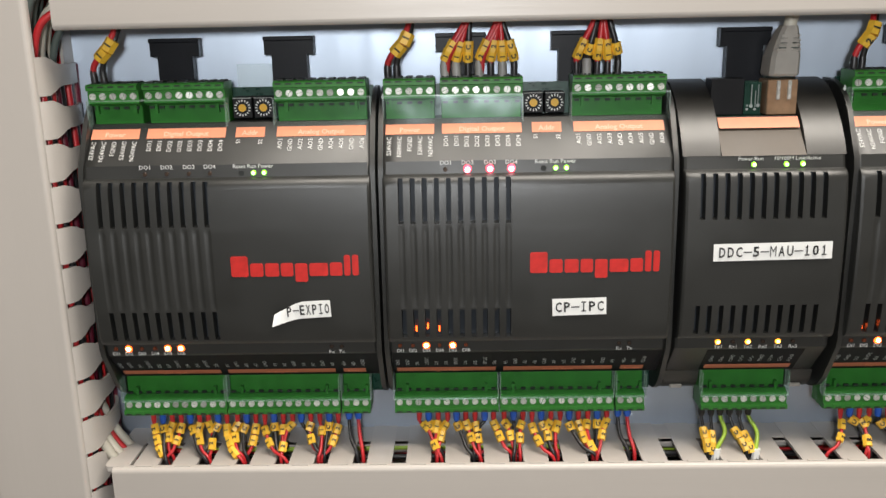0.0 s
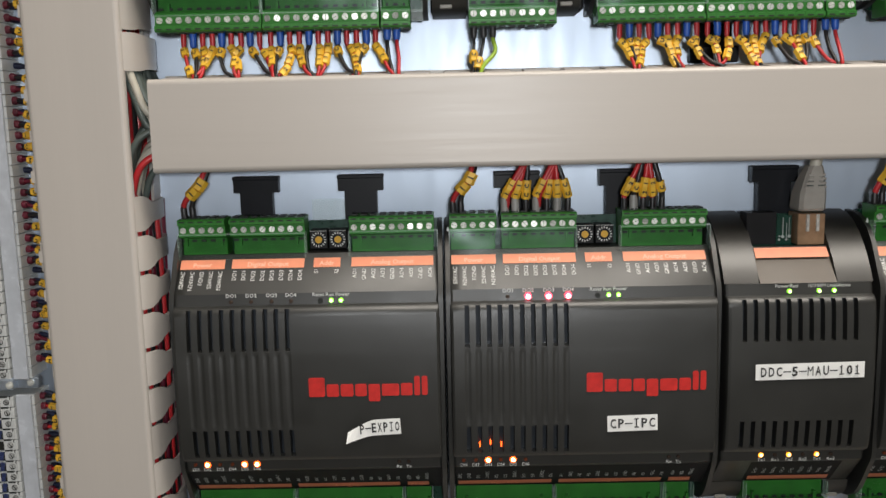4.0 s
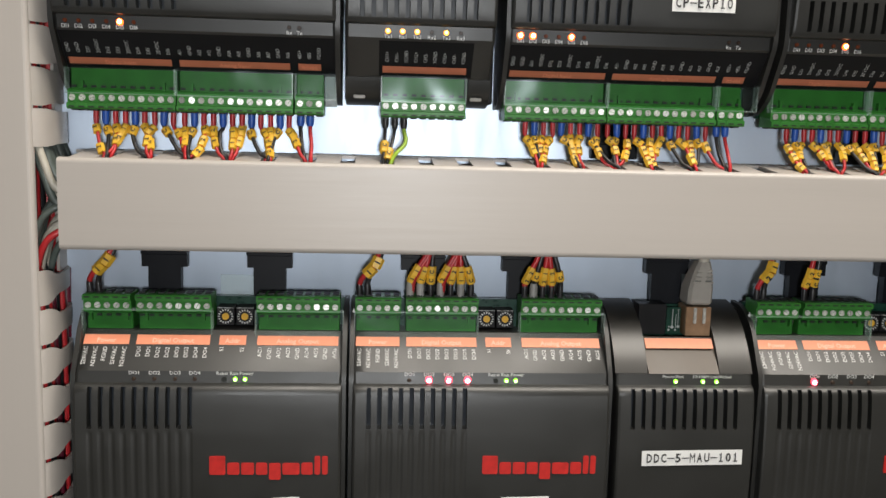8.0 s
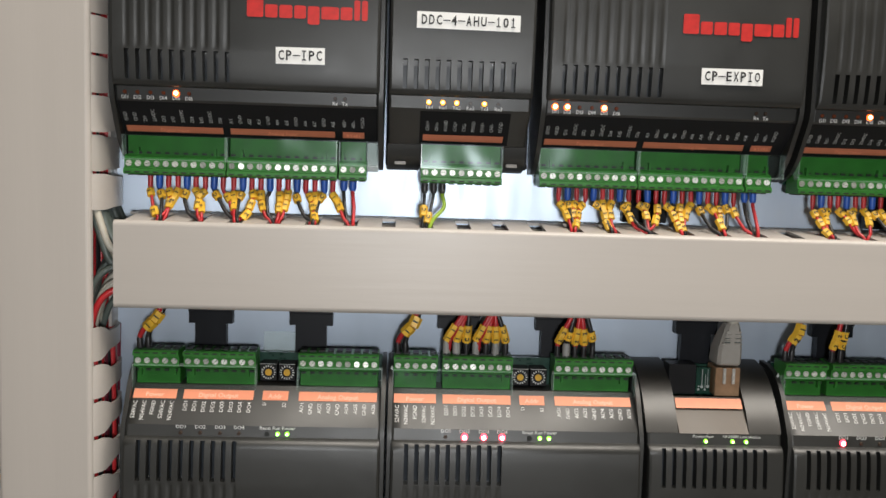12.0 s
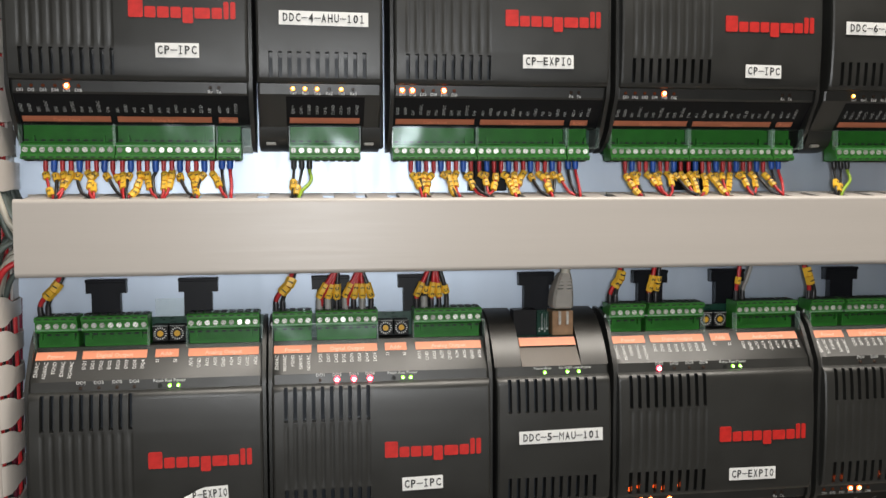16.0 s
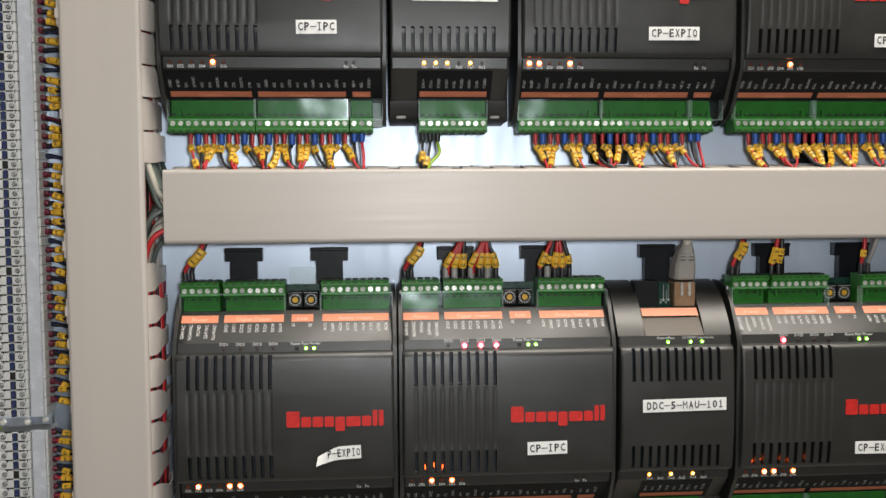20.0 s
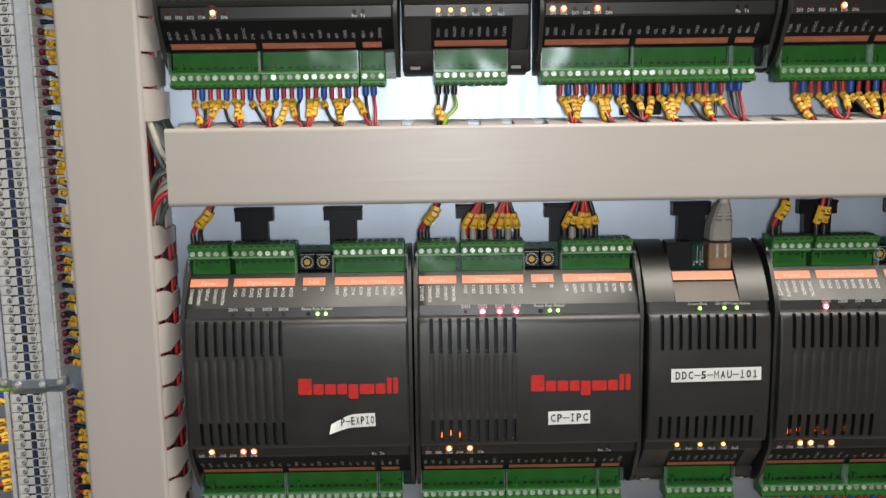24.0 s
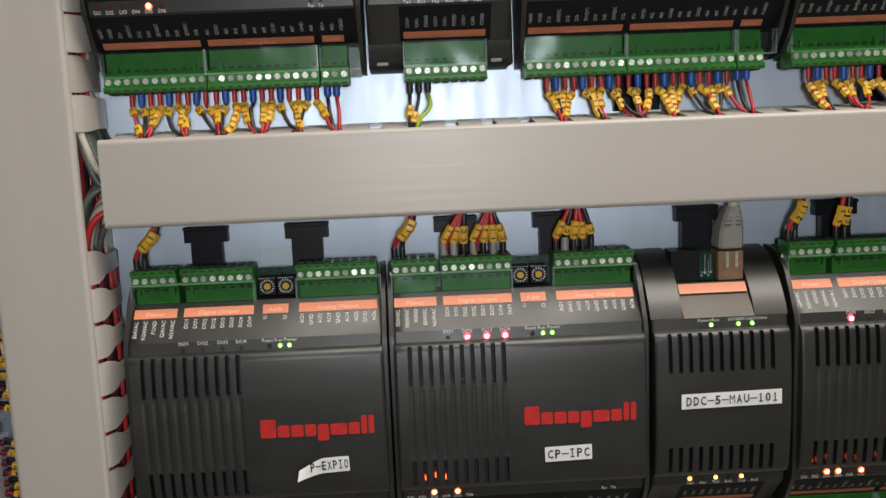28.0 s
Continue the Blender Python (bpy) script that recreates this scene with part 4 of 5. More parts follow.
    part("rail_clip", clip_top, "clip", c, "black clip that hooks the mounting rail", (0.0370, 0, 0), "clip_top")
    cover_film(c, 0.0188, 0.0633, -1, 0.2)
    tape(c, spot[0], spot[1], spot[2], 0.0083, words, tilt)
    return c


FOOT = 0.0690
U = {}
U["l1"] = controller(-0.0735, LOW, "dark grey building controller with a peeling paper label", "P-EXPIO", (0.0905, -0.0268, 0.0270), (), (2, 5, 6), (1, 2), True, -3.0)
U["l2"] = controller(0.0685, LOW, "dark grey building controller with worn mark and three red lights", "CP-IPC", (0.0818, -0.0264, 0.0257), (2, 3, 4), (3, 5), (1, 2), False, -1.3, True, ((1, -0.0352), (2, -0.0340), (3, -0.0352)))
U["lm"] = module(0.2105, LOW, "dark grey network module with a grey network cable plugged in", "DDC-5-MAU-101", (0.0147, -0.0003, 0.0550), (0, 2, 4), -0.8)
U["l4"] = controller(0.2895, LOW, "dark grey building controller with one red light", "CP-EXPIO", (0.0785, -0.0312, 0.0327), (1,), (3, 4, 6), (1, 2), False, 0.4, False, ((0, -0.0364), (1, -0.0350), (3, -0.0352), (4, -0.0366), (6, -0.0350)))
U["l5"] = controller(0.4335, LOW, "dark grey building controller with no output lights", "CP-EXPIO", (0.0790, -0.0325, 0.0320), (), (4, 5), (2,), False, 0.0, False, ((0, -0.0362), (1, -0.0358), (6, -0.0348)))
U["u1"] = controller(-0.0785, UP, "dark grey building controller with one orange input light", "CP-IPC", (0.0856, -0.0276, 0.0248), (2,), (5,), (2,), False, -0.5)
U["um"] = module(0.0640, UP, "dark grey network module with four amber port lights", "DDC-4-AHU-101", (0.0143, -0.0070, 0.0530), (0, 1, 2, 4), 0.4)
U["u3"] = controller(0.1450, UP, "dark grey building controller with three orange input lights", "CP-EXPIO", (0.0822, -0.0302, 0.0324), (), (1, 2, 5), (2,), False, -0.3, foot=(FOOT,))
U["u4"] = controller(0.2890, UP, "dark grey building controller with a short white label", "CP-IPC", (0.0855, -0.0336, 0.0245), (2,), (5,), (2,), False, 0.8, foot=(FOOT,))
U["um2"] = module(0.4335, UP, "dark grey network module at the end of the upper row", "DDC-6-AHU-102", (0.0100, -0.0048, 0.0575), (0,), 0.5)

# ---- wiring ----


def sleeve_on(parent, path, s, length, r, material="yellow", mark=True, letter=None):
    """A short marker sleeve round a wire."""
    p, t, total = along(path, s)
    b = Build().tube([p - t * length / 2, p + t * length / 2], [r, r], 6, 0.9)
    b.s = [False] * len(b.s)
    k = part("marker_sleeve", b, material, parent, "yellow wire marker" if material == "yellow" else "")
    if mark:
        side = t.cross(Vector((0, -1, 0)))
        side = side.normalized() if side.length > 0.01 else Vector((1, 0, 0))
        n = Vector((0, -1, 0)) - t * t.dot(Vector((0, -1, 0)))
        n = n.normalized() if n.length > 0.01 else Vector((0, 0, 1))
        o = p + n * (r * 1.0 + 0.0001)
        word = random.choice("12") if letter is None else letter
        size = r * 1.3
        wide = TEXT(word)[2]
        q = Build().text(word, o - side * size * 0.36 - t * wide * size * 0.5, t if t.z > 0 else -t, side if t.z < 0 else -side, size, "l", 0.045)
        mid = sum((Vector(v) for v in q.v), Vector()) / len(q.v)
        q.v = [tuple(Vector(v) + o - mid) for v in q.v]
        part("marker_print", q, "ink_black", k)
    return k


def wire(pts, colour, r, ferrule, ferrule_r, markers, label, twin=None, flen=0.0064, group="wires at the terminals", marker_r=0.0024, marker_len=0.0062):
    """A wire with its ferrule and marker sleeves; top-level."""
    path = smooth_path(pts, 5)
    ob = new("wire", Build().tube(path, r, 7).mesh("wire", M[colour]))
    tagged(ob, label, "wire", group)
    if ferrule:
        t = (path[1] - path[0]).normalized()
        part("ferrule", Build().tube([path[0] - t * 0.001, path[0] + t * flen * 0.75, path[0] + t * flen], [ferrule_r, ferrule_r, ferrule_r * 0.75], 8), ferrule, ob, ferrule_name[ferrule])
    if twin:
        off = Vector((0.0014, -0.0004, 0))
        second = [p + off * min(1, k / 3) for k, p in enumerate(path)]
        part("second_core", Build().tube(second, r, 7), twin, ob)
    for s in markers:
        sleeve_on(ob, path, s, marker_len * random.uniform(0.9, 1.15), marker_r, letter="C" if colour == "black" else None)
    return ob


ferrule_name = {"red": "red ferrule", "blue": "blue twin ferrule", "black": "black ferrule", "grey": "grey ferrule", "navy": "dark blue ferrule", "maroon": "dark red ferrule"}


def down_wires(x0, zc, slots, duct_top):
    """Field wires from the lower terminals: ferrule straight down, marker sleeves, then a bend into the nearest slot of the duct below."""
    poles = [(pole(0, 2 + k), RBR[k % 3]) for k in range(9)] + [(pole(1, k), RBR[k % 3]) for k in range(12)]
    for x, fer in poles:
        px, zb = x0 + x, zc - 0.0867
        lean = 0.0050 if fer == "blue" else 0.0015
        xs = min(slots, key=lambda q: abs(q - px - lean))
        sx = xs + random.uniform(-0.0024, 0.0024)
        fy = random.uniform(-0.0615, -0.0555)
        drop = zb - duct_top
        low = random.uniform(0.0, 0.003)
        kink = random.uniform(-0.0024, 0.0024)
        pts = [(px, -0.0475, zb + 0.001), (px, -0.0480, zb - 0.0072), (px + (sx - px) * 0.18 + kink, -0.0498, zb - 0.0105 - low * 0.5),
               (px + (sx - px) * 0.58 + kink, -0.0540 + (fy + 0.0540) * 0.5, zb - drop * 0.76), (sx, fy, duct_top + 0.0005), (sx, fy + 0.005, duct_top - 0.020)]
        if fer == "blue":
            mk = (random.uniform(0.20, 0.235),) if random.random() < 0.88 else ()
            wire(pts, "black", 0.0010, "blue", 0.0019, mk, "black wire with blue ferrule and yellow marker" if mk else "black wire with blue ferrule", None, 0.0080, marker_r=0.0023, marker_len=0.0044)
        else:
            q = random.random()
            a = random.uniform(0.195, 0.235)
            ms = (a, a + random.uniform(0.115, 0.14)) if q < 0.55 else (a, a + 0.125, a + 0.25) if q < 0.72 else (a, a + random.uniform(0.19, 0.24)) if q < 0.88 else (a + 0.03,)
            wire(pts, "red", 0.0009, "red", 0.0014, ms, "red wire with red ferrule and yellow markers", None, 0.0080, marker_r=0.0022, marker_len=random.uniform(0.0046, 0.0060))


def pole(group, k):
    return BOTTOM[group][1] + (k + 0.5) * PITCH


RBR = ("red", "blue", "red")


def comm_pair(x0, zc, slots, duct_top):
    """The two wires of the serial port."""
    xs = min(slots, key=lambda s: abs(s - x0 - 0.1290))
    for k, col in enumerate(("black", "red")):
        px, zb = x0 + pole(2, k), zc - 0.0867
        sx = xs - 0.002 + 0.003 * k
        wire([(px, -0.0475, zb + 0.001), (px, -0.0485, zb - 0.0065), (px + 0.001, -0.0520, zb - 0.0150), (sx, -0.0570, duct_top + 0.002), (sx, -0.0560, duct_top - 0.018)], col, 0.0010, "blue", 0.0020, (), "%s serial line wire with blue ferrule" % col)


TOPS = {"mid": DUCT_Z["mid"] + 0.0440, "low": DUCT_Z["low"] + 0.0440}
for x0, zc, d in ((-0.0735, LOW, "low"), (0.0685, LOW, "low"), (0.2895, LOW, "low"), (0.4335, LOW, "low"), (-0.0785, UP, "mid"), (0.1450, UP, "mid"), (0.2890, UP, "mid")):
    down_wires(x0, zc, SLOTS[d], TOPS[d])
    comm_pair(x0, zc, SLOTS[d], TOPS[d])


def bus_wires(x0, zc, slots, duct_top, sets, tag):
    """Bus wires of a network module: a black pair in yellow markers and a green-yellow screen lead per set."""
    base = x0 + 0.0190
    start = min(range(len(slots)), key=lambda i: abs(slots[i] - (base + (sets[0] + (2.2 if len(sets) > 1 else 1.2)) * PITCH)))
    for turn, first in enumerate(sets):
        xs = slots[start + turn]
        for k in range(3):
            px, zb = base + (first + k + 0.5) * PITCH, zc - 0.0867
            sx = xs - 0.002 + 0.002 * k
            col = ("black", "black", "greenyellow")[k]
            pts = [(px, -0.0475, zb + 0.001), (px, -0.0485, zb - 0.0060), (px + (sx - px) * 0.35 + (0.003 if k == 2 else 0), -0.0530, zb - 0.0130), (sx, -0.0590, duct_top + 0.003), (sx, -0.0570, duct_top - 0.018)]
            w = wire(pts, col, 0.0009 if k < 2 else 0.0011, "black", 0.0018, ((0.33, 0.47) if tag else (0.38,), (0.38, 0.50) if tag else (0.47,), ())[k], "%s bus wire at a network module" % ("green and yellow" if k == 2 else col), marker_r=0.0022)
            if k == 2 and tag:
                path = smooth_path(pts, 5)
                s = sleeve_on(w, path, 0.62, 0.010, 0.0026, "sleeve", False)
                p, t, _ = along(path, 0.62)
                part("lettering", Build().text("NET", p + Vector((0.0009, -0.0029, -0.004)), (0.1, -0.3, 1), (-1, 0, 0.1), 0.0032), "ink_black", s)


bus_wires(0.2105, LOW, SLOTS["low"], TOPS["low"], (0, 3), True)
bus_wires(0.0640, UP, SLOTS["mid"], TOPS["mid"], (0,), False)
bus_wires(0.4335, UP, SLOTS["mid"], TOPS["mid"], (0,), False)

# wires that leave the upper terminals and pass behind the duct


def up_wire(x, zc, tox, col, fer, fr, markers, label, r=0.0014, bend=0.0, y=-0.0480, marker_r=0.0027, twin=None):
    z = zc + 0.0857
    pts = [(x, y, z - 0.001), (x, y - 0.0005, z + 0.0075), (x + (tox - x) * 0.35 + bend, y - 0.002, z + 0.0150), (tox, y - 0.001, z + 0.0270), (tox + (tox - x) * 0.15, y + 0.001, z + 0.0400)]
    return wire(pts, col, r, fer, fr, markers, label, twin, 0.0084, "wires over the controllers", marker_r, 0.0050)


def power_pair(x0, zc, lean=0.011):
    """Red and black supply wires side by side in two large yellow markers that hold both."""
    for k, col in enumerate(("red", "black")):
        x, z = x0 + 0.0025 + (k + 0.5) * PITCH * 0.86, zc + 0.0857
        back, near = 0.0010 * k, -0.0012 * k
        pts = [(x, -0.0480 + back, z - 0.001), (x, -0.0485 + back, z + 0.0062), (x + lean * 0.28 + near, -0.0495 + back, z + 0.0118), (x + lean * 0.72 + near * 2, -0.0500 + back, z + 0.0178), (x + lean + near * 2.4, -0.0470 + back, z + 0.0270), (x + lean * 1.05 + near * 2.4, -0.0410 + back, z + 0.0400)]
        w = wire(pts, col, 0.0015, "black", 0.0018, (), "%s supply wire in large yellow markers" % col, None, 0.0074, "wires over the controllers")
        if k == 0:
            path = smooth_path([Vector(p) + Vector((0.0011, -0.0004, 0)) for p in pts], 5)
            for s in (0.34, 0.47):
                sleeve_on(w, path, s, 0.0060, 0.0033)


for x0, lean in ((-0.0735, 0.0125), (0.0685, 0.0110), (0.2895, 0.0075), (0.4335, -0.0045)):
    power_pair(x0, LOW, lean)


def do_x(x0, k):
    return x0 + 0.0295 + (k + 0.5) * PITCH


def ao_x(x0, k):
    return x0 + 0.0922 + (k + 0.5) * PITCH


# the busy second controller: outputs wired in two fans
for k, (fer, col, tox) in enumerate((("grey", "red", 0.0105), ("grey", "red", 0.0060), ("black", "black", 0.0010), ("grey", "red", 0.0090), ("black", "red", 0.0040), ("grey", "red", -0.0010), ("black", "black", -0.0060))):
    x = do_x(0.0685, k + (0 if k == 0 else 1) * 0.0 + k * 0.12)
    up_wire(x, LOW, x + tox, col, fer, 0.0022 if fer == "grey" else 0.0017, (0.255, 0.365), "%s output wire in yellow markers" % col, 0.0015, 0.0, marker_r=0.0024, twin="red" if k in (0, 3) else None)
for k, (fer, col, tox) in enumerate((("black", "red", 0.0085), ("grey", "black", 0.0045), ("black", "red", 0.0020), ("black", "red", -0.0025), ("black", "black", -0.0050))):
    x = ao_x(0.0685, k)
    up_wire(x, LOW, x + tox, col, fer, 0.0023 if fer == "grey" else 0.0016, (0.25, 0.36) if col == "red" else (0.31,), "%s output wire in yellow markers" % col, 0.0015, 0.0, marker_r=0.0023)
for k, col in ((0, "red"), (1, "black")):
    x = do_x(0.2895, k)
    up_wire(x, LOW, x + 0.004 - 0.002 * k, col, "black", 0.0017, (0.27, 0.40), "%s output wire in yellow markers" % col, 0.0015, 0.0, marker_r=0.0024)
for k, col in ((0, "red"), (1, "grey")):
    x = ao_x(0.2895, k)
    up_wire(x, LOW, x + 0.002 + 0.004 * k, col, "black", 0.0017, (0.36,) if k == 0 else (), "%s output wire leaning over the terminals" % col, 0.0014, 0.0, marker_r=0.0023)

# the network cable with its ribbed boot
cable = thing("network_cable", (0.2608, 0, LOW + 0.0800), "grey network cable with ribbed boot in the socket", "network cable")
part("plug", Build().box(-0.0058, 0.0058, -0.0500, -0.0400, -0.0020, 0.0060, 0.0006), "clear", cable, "clear plastic plug")
BOOT = ((0.0030, 0.0066, -0.0515, -0.0380, 0.0), (0.0042, 0.0070, -0.0525, -0.0375, 0.0), (0.0120, 0.0068, -0.0522, -0.0380, 0.0004), (0.0180, 0.0058, -0.0510, -0.0390, 0.0013), (0.0230, 0.0046, -0.0497, -0.0400, 0.0022), (0.0262, 0.0036, -0.0485, -0.0410, 0.0028))
part("boot", Build().add([(x + sx, y, z) for z, w, y0, y1, sx in BOOT for x, y in ((-w, y0 + 0.0022), (-w + 0.0016, y0), (w - 0.0016, y0), (w, y0 + 0.0022), (w, y1), (-w, y1))],
                         [(a * 6 + k, a * 6 + (k + 1) % 6, (a + 1) * 6 + (k + 1) % 6, (a + 1) * 6 + k) for a in range(5) for k in range(6)] + [tuple(range(6)), tuple(range(35, 29, -1))]), "boot", cable, "grey moulded boot")
for k in range(4):
    z = 0.0148 + 0.0021 * k
    sx, w, y = 0.0010 + 0.0004 * k, 0.0058 - 0.0004 * k, -0.0514 + 0.0006 * k
    for side in (-1, 1):
        part("boot_rib", Build().box(min(side * 0.0012, side * w) + sx, max(side * 0.0012, side * w) + sx, y - 0.0006, y + 0.004, z, z + 0.0011, 0.0004), "boot", cable)
        # dark bar between ribs, the groove's shade put in as colour
        part("boot_groove", Build().box(min(side * 0.0012, side * (w - 0.0012)) + sx, max(side * 0.0012, side * (w - 0.0012)) + sx, y - 0.00015, y + 0.003, z + 0.0011, z + 0.0017), "dark_grey", cable)
part("cord", Build().tube(smooth_path([(0.0028, -0.0448, 0.025), (0.0040, -0.0448, 0.031), (0.0080, -0.0435, 0.037), (0.0150, -0.0410, 0.042), (0.0300, -0.0380, 0.046)], 6), 0.0031, 9), "pale", cable)

# ---- bundles inside the ducts ----


def bundle(pts_list, colour, r, label, name="cable"):
    for pts in pts_list:
        tagged(new(name, Build().tube(smooth_path(pts, 5), r, 7).mesh(name, M[colour])), label, "cable", "cables inside the ducts")


for d, z0 in (("mid", DUCT_Z["mid"]), ("low", DUCT_Z["low"])):
    for k in range(9):
        col = ("red", "black", "red", "dark_grey", "red", "black", "greenyellow", "red", "black")[k]
        y, z = -0.0330 - 0.0035 * (k % 3), z0 + 0.015 + 0.0098 * (k // 3) + (0.002 if d == "low" else 0)
        pts = [(-0.070 + 0.10 * i, y + random.uniform(-0.002, 0.002), z + random.uniform(-0.002, 0.003)) for i in range(9)]
        bundle([pts], col, 0.0016, "%s wires lying in the duct" % col.replace("_", " "))
for k in range(12):
    col = ("red", "red", "black", "red", "dark_grey", "red")[k % 6]
    x, y = -0.0938 - 0.0042 * (k // 4), -0.0300 - 0.0070 * (k % 4)
    bundle([[(x + random.uniform(-0.001, 0.001), y + random.uniform(-0.0015, 0.0015), 0.95 + 0.1 * i) for i in range(10)]], col, 0.0018 if col == "red" else 0.0024, "%s wires standing in the duct" % col.replace("_", " "))
for k in range(9):
    y = -0.0180 - 0.0052 * k
    bundle([[(-0.0896 + random.uniform(-0.0008, 0.0012), y + random.uniform(-0.0012, 0.0012), 0.95 + 0.059 * i) for i in range(9)]], ("red", "maroon", "black", "red", "black", "maroon", "red", "black", "red")[k], 0.0019, "red and dark wires lying against the duct's tongues")
for k in range(8):
    x, y = -0.2375 - 0.0075 * (k // 4), -0.0300 - 0.0090 * (k % 4)
    bundle([[(x + random.uniform(-0.001, 0.001), y + random.uniform(-0.0015, 0.0015), 0.95 + 0.1 * i) for i in range(10)]], ("dark_grey", "pale", "grey", "black")[k % 4], 0.0026, "grey cables standing in the wide duct")
# cables that turn from the upright duct into the duct between the rows
for k in range(16):
    y = -0.0280 - 0.0048 * (k % 8) + random.uniform(-0.001, 0.001)
    up = 1.482 + 0.009 * (k // 8) + random.uniform(-0.004, 0.004)
    col = "pale" if k in (6, 15) else "loom"
    bundle([[(-0.0985, y + 0.004, up + 0.020), (-0.0905, y + 0.001, up + 0.006), (-0.0855, y - 0.001, up - 0.008), (-0.0800, y, up - 0.018 - 0.0015 * (k % 4)), (-0.0700, y + 0.003, up - 0.025), (-0.0600, y + 0.006, up - 0.027)]], col, random.uniform(0.0017, 0.0023), "%s cables bending out of the upright duct" % ("pale grey" if col == "pale" else "grey-green"))
for k in range(7):
    y = -0.0420 - 0.0036 * k
    z = 1.436 + 0.0042 * ((k * 3) % 7)
    col = ("loom", "pale", "loom", "pale", "loom", "red", "loom")[k]
    bundle([[(-0.0960, y + 0.005, z - 0.030), (-0.0915, y + 0.001, z - 0.012), (-0.0868, y - 0.001, z), (-0.0805, y, z + 0.006), (-0.0720, y + 0.004, z + 0.008), (-0.0620, y + 0.008, z + 0.008)]], col, 0.0025 if col == "pale" else 0.0018, "%s wires bending up into the duct" % {"pale": "pale grey", "red": "red", "loom": "grey-green"}[col])
for k in range(4):
    y, z = -0.0400 - 0.0046 * k, 1.240 - 0.0016 * k
    col = ("pale", "red", "pale", "pale")[k]
    bundle([[(-0.1000, y + 0.006, z + 0.030), (-0.0915, y + 0.001, z + 0.008), (-0.0840, y, z - 0.010), (-0.0760, y, z - 0.022), (-0.0660, y + 0.004, z - 0.034)]], col, 0.0026 if col == "pale" else 0.0016, "%s cable bending into the lower duct" % {"pale": "pale grey", "red": "red"}[col])

# ---- terminal strip ----
TX, TY, TP = -0.1768, -0.0440, 0.0062


def terminal_body():
    b = Build().box(-0.0175, 0.0048, TY, PLATE, 0.0002, TP - 0.0002, 0.0003)
    b.box(0.0049, 0.0150, TY + 0.0035, PLATE, 0.0002, TP - 0.0002)
    b.box(-0.0200, -0.0176, TY + 0.006, PLATE, 0.0002, TP - 0.0002)
    return b.box(-0.0160, -0.0154, TY - 0.0004, TY, 0.0008, TP - 0.0014).box(0.0034, 0.0039, TY - 0.0004, TY, 0.0008, TP - 0.0014)


def strip_terminal(z, wide):
    t = thing("rail_terminal", (TX, 0, z), "pale grey rail terminal with two clamp screws", "terminal", "terminals in the upright strip")
    part("housing", terminal_body, "term", t, key="terminal_body")
    for x in (-0.0118, 0.0010):
        part("screw_well", lambda: Build().cyl((0, TY - 0.0002, TP / 2), (0, -1, 0), 0.0016, 0.0002, 14), "hole", t, "", (x, 0, 0), "well")
        s = part("screw", lambda: Build().cyl((0, 0, 0), (0, -1, 0), 0.00125, 0.0004, 12), "head", t, "", (x + 0.00015, TY - 0.0003, TP / 2 + 0.0002), "well_screw")
        part("screw_slot", lambda: Build().box(-0.0011, 0.0011, -0.0006, -0.0004, -0.00018, 0.00018), "hole", s, "", key="well_slot")
        s.rotation_euler = (0, random.uniform(0.4, 1.3), 0)
    if wide % 11 != 4:
        part("jumper_bar", lambda: Build().box(-0.0060, -0.0036, TY - 0.0008, TY + 0.0002, 0.0006, TP * 0.5, 0.0003).box(-0.0054, -0.0030, TY - 0.0008, TY + 0.0002, TP * 0.5 + 0.0001, TP - 0.0006, 0.0003), "bridge", t, "dark blue jumper bar", key="jumper")
    part("test_slot", lambda: Build().box(-0.0062, -0.0027, TY - 0.0002, TY + 0.0002, 0.0004, TP - 0.0009), "hole", t, key="test_slot")
    part("seam", lambda: Build().box(-0.0112, -0.0066, TY - 0.0002, TY + 0.0006, TP - 0.0005, TP + 0.0002).box(-0.0102, -0.0097, TY - 0.0002, TY + 0.0006, TP - 0.0016, TP + 0.0002).box(-0.0025, 0.0016, TY - 0.0002, TY + 0.0006, TP - 0.0005, TP + 0.0002).box(0.0028, 0.0032, TY - 0.0002, TY + 0.0006, TP - 0.0016, TP + 0.0002), "hole", t, key="seam")
    return t


def end_clamp(z):
    c = thing("end_clamp", (TX, 0, z), "zinc plated clamp that ends the terminal strip", "clamp", "strip end clamps")
    part("bracket", Build().box(-0.0285, 0.0180, TY + 0.004, TY + 0.009, 0.0010, 0.0072, 0.0008).box(-0.0160, 0.0060, TY - 0.001, TY + 0.005, 0.0012, 0.0078, 0.0008), "zinc", c)
    for x in (-0.0225, -0.0110, 0.0045, 0.0138):
        y = TY + 0.004 if abs(x + 0.005) > 0.012 else TY - 0.001
        part("bolt", lambda: Build().cyl((0, 0, 0), (0, -1, 0), 0.0020, 0.0010, 12).box(-0.0016, 0.0016, -0.0013, -0.0009, -0.0003, 0.0003), "steel", c, "", (x, y, 0.0045), "bolt")
    return c


strip = thing("marker_carrier", (TX, 0, 0), "clear bluish marker strip along the terminals", "marker strip")
for za, zb in ((1.3253, 1.69), (1.11, 1.3165)):
    part("carrier", Build().box(0.0056, 0.0138, TY + 0.0012, TY + 0.0033, za, zb, 0.0004), "strip", strip)
    part("carrier", Build().box(-0.0232, -0.0202, TY + 0.0030, TY + 0.0050, za, zb, 0.0004), "strip", strip)
for k in range(59):
    strip_terminal(1.3253 + TP * k, k)
for k in range(33):
    strip_terminal(1.3160 - TP * (k + 1), k)
end_clamp(1.3185)

